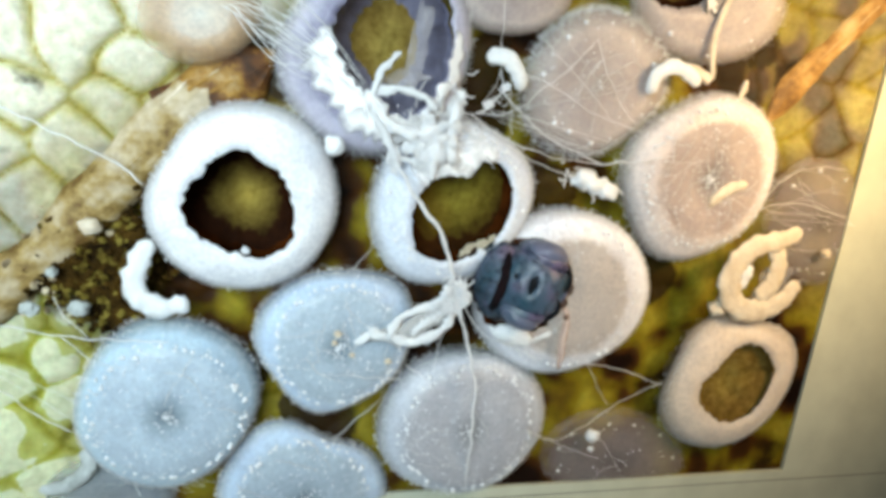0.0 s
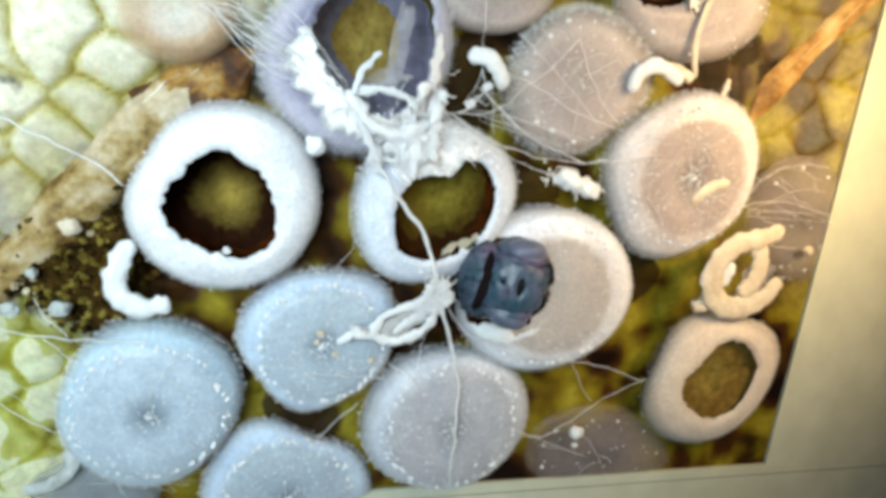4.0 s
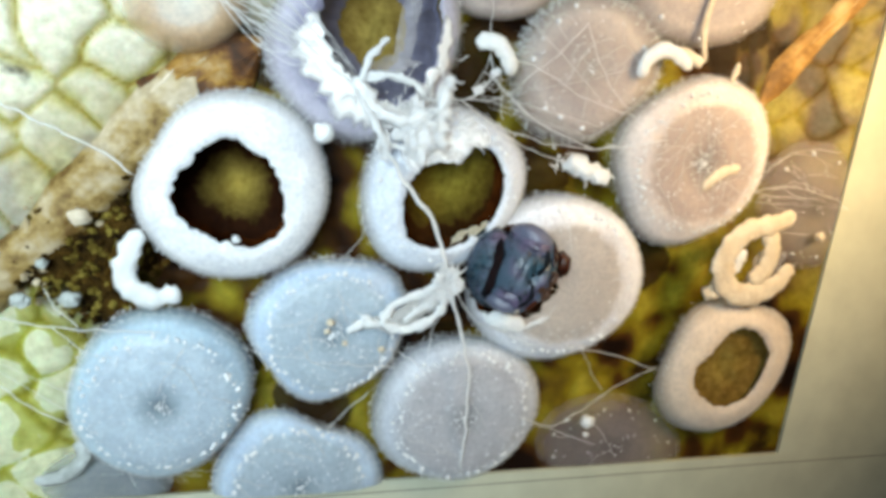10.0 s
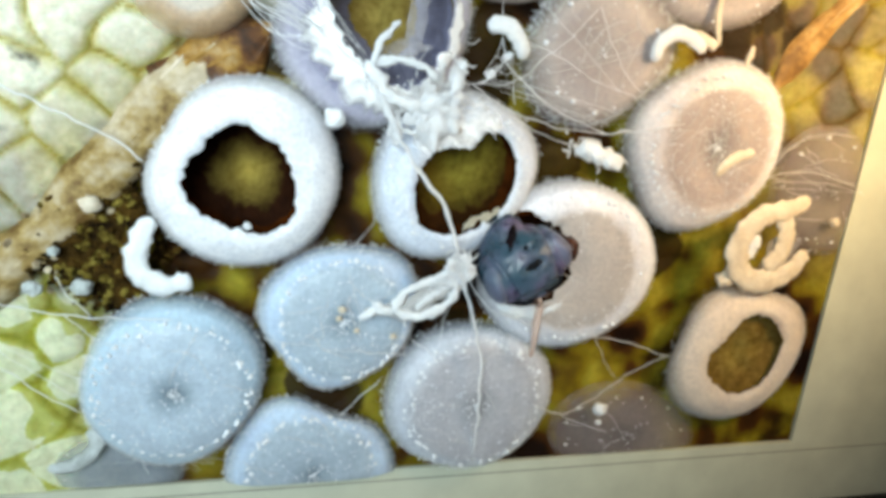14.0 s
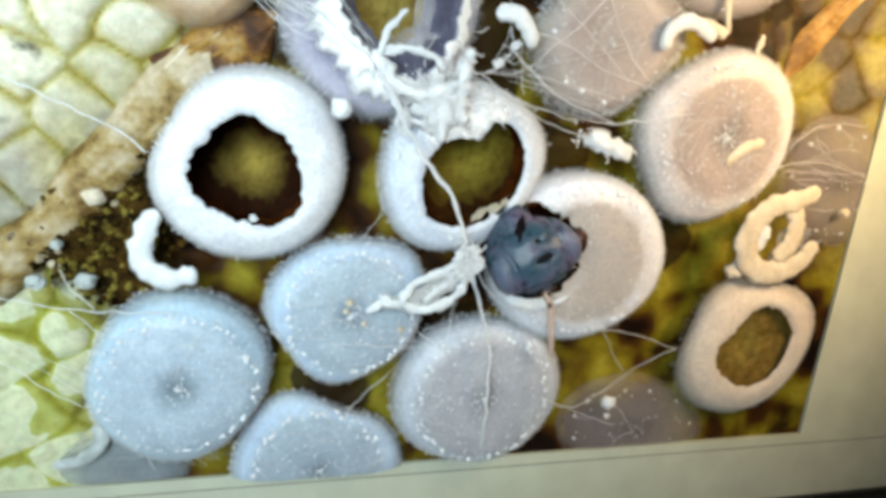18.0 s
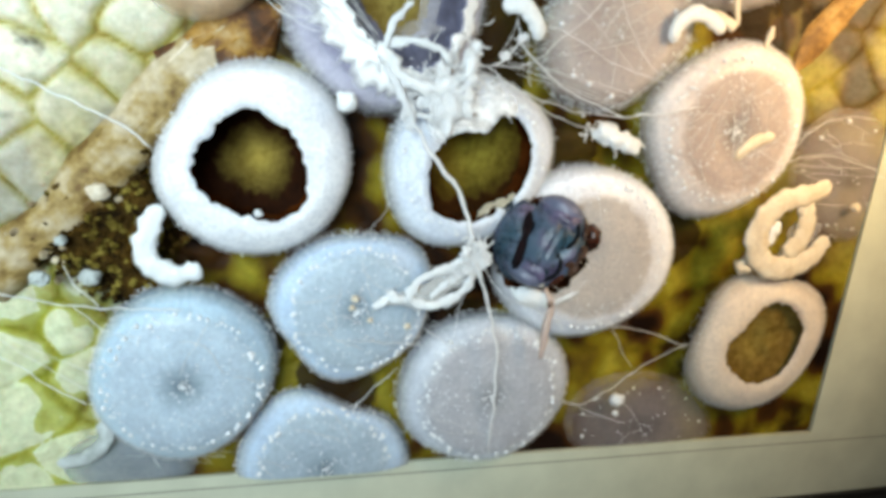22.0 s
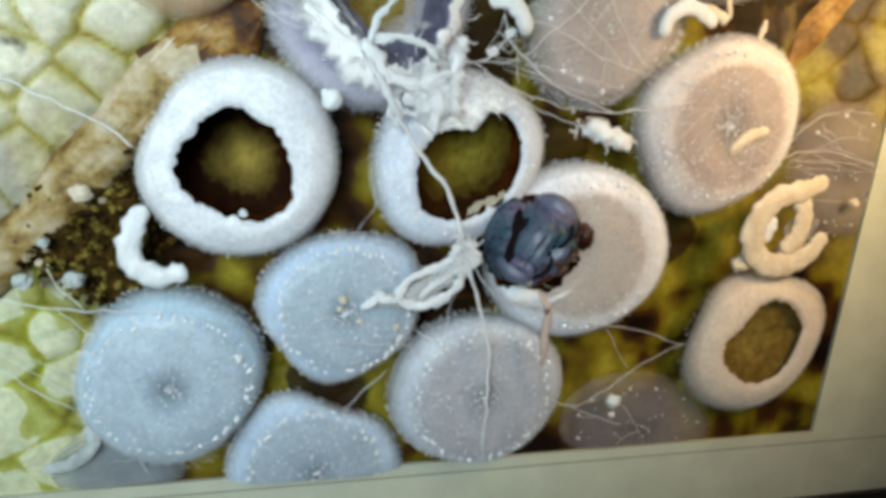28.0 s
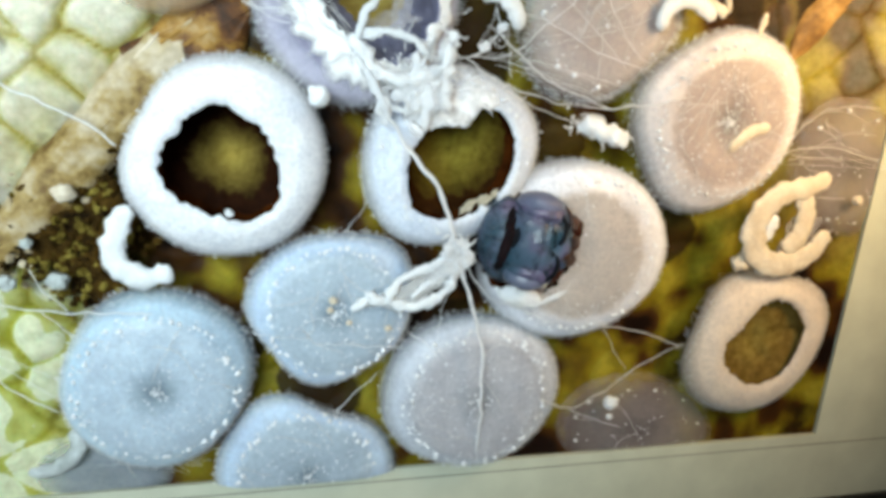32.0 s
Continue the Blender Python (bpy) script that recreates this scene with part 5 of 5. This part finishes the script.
fan((-0.1172, -0.0271, 0.0020), (-0.1178, -0.0420, 0.0020), (-0.0918, -0.0313, 0.0060), (-0.0907, -0.0499, 0.0060), 2, 0.0002, 8)
fan((-0.0870, -0.0671, 0.0050), (-0.0782, -0.0578, 0.0100), (-0.0660, -0.0732, 0.0030), (-0.0530, -0.0620, 0.0080), 6, 0.0002, 9)
fan((-0.0196, 0.0303, 0.0138), (-0.0114, 0.0338, 0.0138), (-0.0061, 0.0385, 0.0138), (0.0036, 0.0351, 0.0130), 8, 0.0003, 11)
fan((-0.0617, 0.0566, 0.0090), (-0.0520, 0.0603, 0.0100), (-0.0425, 0.0452, 0.0140), (-0.0363, 0.0485, 0.0140), 9, 0.00035, 1)
fan((-0.0606, 0.0586, 0.0090), (-0.0567, 0.0536, 0.0090), (-0.0480, 0.0521, 0.0130), (-0.0358, 0.0422, 0.0140), 8, 0.00032, 2)
fan((-0.0557, 0.0586, 0.0100), (-0.0460, 0.0622, 0.0120), (-0.0294, 0.0455, 0.0140), (-0.0214, 0.0329, 0.0140), 6, 0.00035, 3)
silk_clump((-0.0115, 0.0322, 0.0138), (0.0058, 0.0034, 0.0005), 70, 0.00045, 1, "thick white silk tangle between two eggs", -6, 5)
silk_clump((-0.0195, 0.0262, 0.0136), (0.0012, 0.0034, 0.0004), 30, 0.0004, 8, "thick white silk tangle between two eggs", 10, 4)
silk_clump((-0.0058, 0.0395, 0.0138), (0.0016, 0.0040, 0.0004), 30, 0.0004, 9, "thick white silk tangle between two eggs", 0, 4)
silk_clump((0.0005, -0.0088, 0.0140), (0.0019, 0.0026, 0.0006), 60, 0.0007, 3, "bright white silk knot over the eggs", 0, 8)
silk_clump((-0.0049, -0.0152, 0.0135), (0.003, 0.001, 0.0004), 20, 0.0005, 4, "loose white silk below the knot", 40, 2)
silk_clump((0.0366, 0.0226, 0.0100), (0.0046, 0.0012, 0.0004), 34, 0.0006, 6, "crumbly white silk flake between eggs", -22, 5)
silk_clump((0.0081, 0.0432, 0.0100), (0.002, 0.0018, 0.0004), 10, 0.00025, 7, "fine silk knot beside a shaving", 20, 2)


# ---- the wasp that works its way out of an egg ----
WASP = Vector((0.0224, -0.0052, 0.0125))


def build_wasp():
    root = new("wasp")
    root.location = WASP
    tagged(root, "small blue-black wasp with its head out of an egg", "wasp")
    # thorax behind the head
    m = lump("thorax", (0.0070, 0.0112, 0.0080), WASP_COAT, 0.10, 2.0, 2.0, 4)
    thorax = part("thorax", m, root, "dusty blue-black hairy thorax")
    thorax.location = (-0.0076, -0.0006, -0.0042)
    rng = random.Random(5)
    sv, sf = [], []
    for n in range(420):
        a, e = rng.uniform(1.4, 4.9), rng.uniform(-0.1, 1.1)
        d = Vector((math.cos(a) * math.cos(e), math.sin(a) * math.cos(e), math.sin(e)))
        p = Vector((d.x * 0.0069, d.y * 0.0111, d.z * 0.0079))
        s = d.orthogonal().normalized() * 0.00013
        k = len(sv)
        b = d.cross(s)
        sv += [p + s, p - s * 0.5 + b, p - s * 0.5 - b, p + d * rng.uniform(0.0006, 0.0014)]
        sf += [(k, k + 1, k + 3), (k + 1, k + 2, k + 3), (k + 2, k, k + 3)]
    part("hair_coat", mesh_of("hair_coat", sv, sf, WASP_TEAL), thorax, kind="stuff")
    # head: x to the face, y from eye to eye, z to the crown
    bm = bmesh.new()
    bmesh.ops.create_icosphere(bm, subdivisions=6, radius=1)

    def pit(d, at_dir, deep, wide, long=None, axis=1):
        e = d - Vector(at_dir)
        q = [e[i] / (long if long and i == axis else wide) for i in range(3)]
        return deep * math.exp(-(q[0] ** 2 + q[1] ** 2 + q[2] ** 2))

    for v in bm.verts:
        d = v.co.copy()
        k = 1 + 0.03 * noise.noise(d * 2.1) + 0.012 * noise.noise(d * 6.0)
        up = min(1.0, max(0.0, d.z + 0.45))
        k -= 0.13 * math.exp(-((abs(d.y) - 0.60 + 0.08 * d.x) / 0.04) ** 2) * up           # seams before the eyes
        k += 0.05 * math.exp(-((abs(d.y) - 0.84) / 0.16) ** 2)                               # swollen eyes
        k -= 0.05 * math.exp(-((d.x - 0.62 + 0.25 * d.y * d.y) / 0.05) ** 2) * max(0.0, d.z)  # brow line over the face
        k -= pit(d, (-0.14, 0.06, 0.99), 0.24, 0.11, 0.21)                                   # slot on the crown
        k -= pit(d, (-0.61, 0.10, 0.79), 0.10, 0.07)
        k -= pit(d, (0.86, 0.0, 0.50), 0.13, 0.22)                                           # hollow of the feelers
        k -= pit(d, (0.95, -0.35, 0.10), 0.12, 0.10, 0.30)
        k -= pit(d, (0.80, 0.45, 0.25), 0.10, 0.10, 0.25)
        k += pit(d, (0.98, 0.02, 0.18), 0.06, 0.16)
        v.co = Vector((d.x * 0.0102, d.y * 0.0122, d.z * 0.0092)) * k
    for f in bm.faces:
        f.smooth = True
    me = bpy.data.meshes.new("head")
    bm.to_mesh(me)
    bm.free()
    me.materials.append(WASP_BLUE)
    head = part("head", me, root, "slate-blue glossy head")
    for s in (1, -1):
        m = lump("eye", (0.0064, 0.0036, 0.0060), WASP_EYE, 0.05, 2.0, s, 4)
        m.transform(pose(0.0002, s * 0.0090, 0.0012, s * -14, 0, s * 6))
        part("eye", m, head, "smooth slate-blue eye")
    for x, y, z, r in ((-0.0062, 0.0012, 0.0069, 0.0006), (0.0074, 0.0011, 0.0040, 0.0007), (0.0074, -0.0014, 0.0040, 0.0008), (0.0062, 0.0030, 0.0052, 0.0005)):
        m = lump("ocellus", (r, r * 1.2, r), WASP_BLACK, 0.2, 2.0, x, 2)
        m.transform(Matrix.Translation((x, y, z)))
        part("ocellus", m, head, "small black pit on the head")
    m = lump("brow_slot", (0.0013, 0.0030, 0.0011), WASP_BLACK, 0.4, 2.0, 6, 3)
    m.transform(pose(-0.0014, 0.0006, 0.0077, 0, -8, 0))
    part("brow_slot", m, head, "dark furrow on the crown")
    for s in (1, -1):
        pts = [(0.0082, s * 0.0014, 0.0036), (0.0094, s * 0.0034, 0.0034), (0.0086, s * 0.0064, 0.0026), (0.0060, s * 0.0090, 0.0022)]
        part("feeler", tubes("feeler", [spline(pts, 8)], 0.00062, WASP_BLACK, 8, rough=0.5), head, "folded black feeler")
        pts = [(0.0096, s * 0.0034, -0.0012), (0.0110, s * 0.0026, -0.0002), (0.0112, s * 0.0006, 0.0002)]
        part("mandible", tubes("mandible", [spline(pts, 6)], 0.0011, WASP_AMBER, 8, rough=0.3, taper=0.4), head, "amber mandible")
        pts = [(0.0098, s * 0.0050, 0.0004), (0.0078, s * 0.0082, -0.0006), (0.0046, s * 0.0108, -0.0010)]
        part("palp", tubes("palp", [spline(pts, 6)], 0.0008, WASP_RED, 8, rough=0.4, taper=0.4), head, "dark red-brown palp")
    m = lump("face_plate", (0.0018, 0.0040, 0.0026), WASP_AMBER, 0.5, 2.6, 4, 4)
    m.transform(Matrix.Translation((0.0086, -0.0006, -0.0014)))
    part("face_plate", m, head, "amber-brown mouth plate")
    # dark teal lumps stand in for shade in the face's creases
    for n, (x, y, z, ln, tilt) in enumerate(((0.0072, 0.0030, 0.0050, 0.0030, 30), (0.0080, -0.0030, 0.0034, 0.0036, -38), (0.0060, -0.0004, 0.0062, 0.0022, 8),
                                             (0.0090, 0.0014, 0.0016, 0.0026, -12), (0.0066, -0.0062, 0.0034, 0.0028, 25), (0.0084, 0.0046, 0.0024, 0.0026, 50))):
        m = lump("face_fold", (0.0007, ln * 0.7, 0.0006), WASP_TEAL, 0.5, 2.0, n, 3)
        m.transform(pose(x, y, z, tilt, 40, tilt))
        part("face_fold", m, head, "crease on the face, shade as a dark lump")
    m = lump("flake", (0.0016, 0.0008, 0.0007), CURL_CREAM, 0.8, 2.0, 3, 3)
    m.transform(pose(0.0052, -0.0104, 0.0014, 40, 0, 20))
    part("flake", m, head, "cream flake of shell")
    # dark lump laid in for the shade of the groove at the neck
    m = lump("neck", (0.0015, 0.0084, 0.0034), WASP_NECK, 0.25, 3.0, 3, 4)
    m.transform(pose(-0.0096, 0.0002, 0.0018, 0, 0, -10))
    part("neck", m, root, "groove behind the head, shade as a dark lump")
    # a leg that feels over the rim
    pts = [(0.0, 0.0, -0.002), (0.0016, -0.005, 0.0006), (0.0008, -0.0115, 0.0006), (0.0006, -0.0165, 0.0006), (0.0002, -0.0215, 0.0000)]
    leg = part("leg", tubes("leg", [spline(pts, 8)], 0.0010, WASP_PINK, 8, rough=0.4, taper=0.5), root, "pinkish-brown leg")
    m = lump("knee", (0.0010, 0.0012, 0.0010), WASP_AMBER, 0.3, 2.0, 1.0, 2)
    m.transform(Matrix.Translation((0.0015, -0.0052, 0.0006)))
    part("knee", m, leg)
    m = lump("joint", (0.0026, 0.0036, 0.003), WASP_RED, 0.3, 2.0, 9.0, 3)
    joint = part("joint", m, root, "reddish-brown leg joint")
    return root, head, leg, joint


wasp, wasp_head, wasp_leg, wasp_joint = build_wasp()

# ---- the movements ----
HEAD_ROWS = [
    (0, 0.0010, 0.0, 12, -17), (1, 0.0010, 0, 11, -16), (2, 0.0010, 0, 8, -14), (3, 0.0010, 0, 0, -8), (3.5, 0.0010, 0, 0, -8), (5.5, 0.0010, 0, 0, -8), (6, 0.0010, 0, 0, -8), (7, 0.0008, 0, 3, -10),
    (7.5, 0, 0, 24, -13), (8, 0, 0, 48, -15), (9, 0, 0, 60, -18), (10, 0, 0, 62, -20), (11, 0, 0, 62, -22), (12, 0, 0, 48, -28), (12.5, -0.0011, -0.0013, 24, -48), (13, -0.0022, -0.0026, 3, -64),
    (14, -0.0022, -0.0026, 5, -58), (17, -0.0022, -0.0026, 3, -58), (18, -0.0022, -0.0026, 2, -62), (19, -0.0022, -0.0026, 3, -58), (20, -0.0022, -0.0026, 5, -60), (20.5, -0.0011, -0.0013, 28, -42), (21, 0, 0, 52, -27), (22, -0.0006, 0, 60, -25),
    (23, -0.0008, 0, 62, -24), (25, -0.0008, 0, 62, -27), (28, -0.0006, 0, 58, -32), (30, -0.0006, 0, 58, -32), (31, -0.0004, 0, 50, -27), (31.5, 0, 0, 36, -18), (32, 0, 0, 48, -8)]
LEG_ROWS = [
    (0, 0.0106, -0.0050, -0.0004, 0, 6), (2, 0.0106, -0.0050, -0.0004, 0, 10), (3, 0.004, -0.004, -0.009, 0, 30), (6, 0.004, -0.004, -0.009, 0, 30), (7, 0.0060, -0.0060, -0.0020, 0, -10),
    (8, 0.0060, -0.0065, -0.0010, 0, -12), (9, 0.002, -0.004, -0.009, 0, -10), (12, 0.002, -0.004, -0.009, 0, -10), (13, 0.0, -0.0080, -0.0020, 0, -6), (14, 0.001, -0.0090, 0.0002, 0, 4), (17, 0.0000, -0.0120, 0.0004, 0, 8), (20, 0.0040, -0.0100, 0.0000, 0, 26),
    (21, 0.0, -0.0080, -0.0020, 0, -6), (22, 0.0000, -0.0125, 0.0004, 0, 2), (25, -0.0004, -0.0130, 0.0006, 0, 2), (28, 0.0010, -0.0145, 0.0010, 0, 6), (30, 0.0010, -0.0145, 0.0010, 0, 7), (30.5, 0.001, -0.006, -0.008, 0, 0), (31, -0.0005, -0.0100, 0.0002, 0, 0), (32, 0.003, -0.006, -0.008, 0, 10)]


JOINT_ROWS = [
    (0, 0.0070, 0.0020, -0.0060), (7, 0.0070, 0.0020, -0.0060), (8, 0.0112, 0.0012, -0.0010), (9, 0.0118, 0.0012, -0.0005), (12, 0.0108, 0.0022, -0.0002), (13, 0.0104, 0.0016, -0.0010),
    (20, 0.0104, 0.0016, -0.0010), (21, 0.0114, 0.0014, -0.0008), (24, 0.0120, 0.0012, -0.0004), (29, 0.0118, 0.0010, -0.0004), (31, 0.0110, 0.0010, -0.0010), (32, 0.0104, 0.0024, -0.0016)]


def motions():
    walk(cam, [(t, pose(x, y, z, rx, ry, rz)) for t, x, y, z, rx, ry, rz in PATH], EXPOSURES)
    rows = []
    for t, dx, dy, nod, roll in HEAD_ROWS:
        turn = Matrix.Rotation(radians(roll), 4, "Z") @ Matrix.Rotation(radians(-nod), 4, "Y")
        rows.append((t, Matrix.Translation((-0.0010 + dx, dy, 0.0)) @ turn))
    walk(wasp_head, rows)
    walk(wasp_joint, [(t, pose(x, y, z)) for t, x, y, z in JOINT_ROWS])
    walk(wasp_leg, [(t, pose(x, y, z, rx, 0, rz)) for t, x, y, z, rx, rz in LEG_ROWS])


motions()
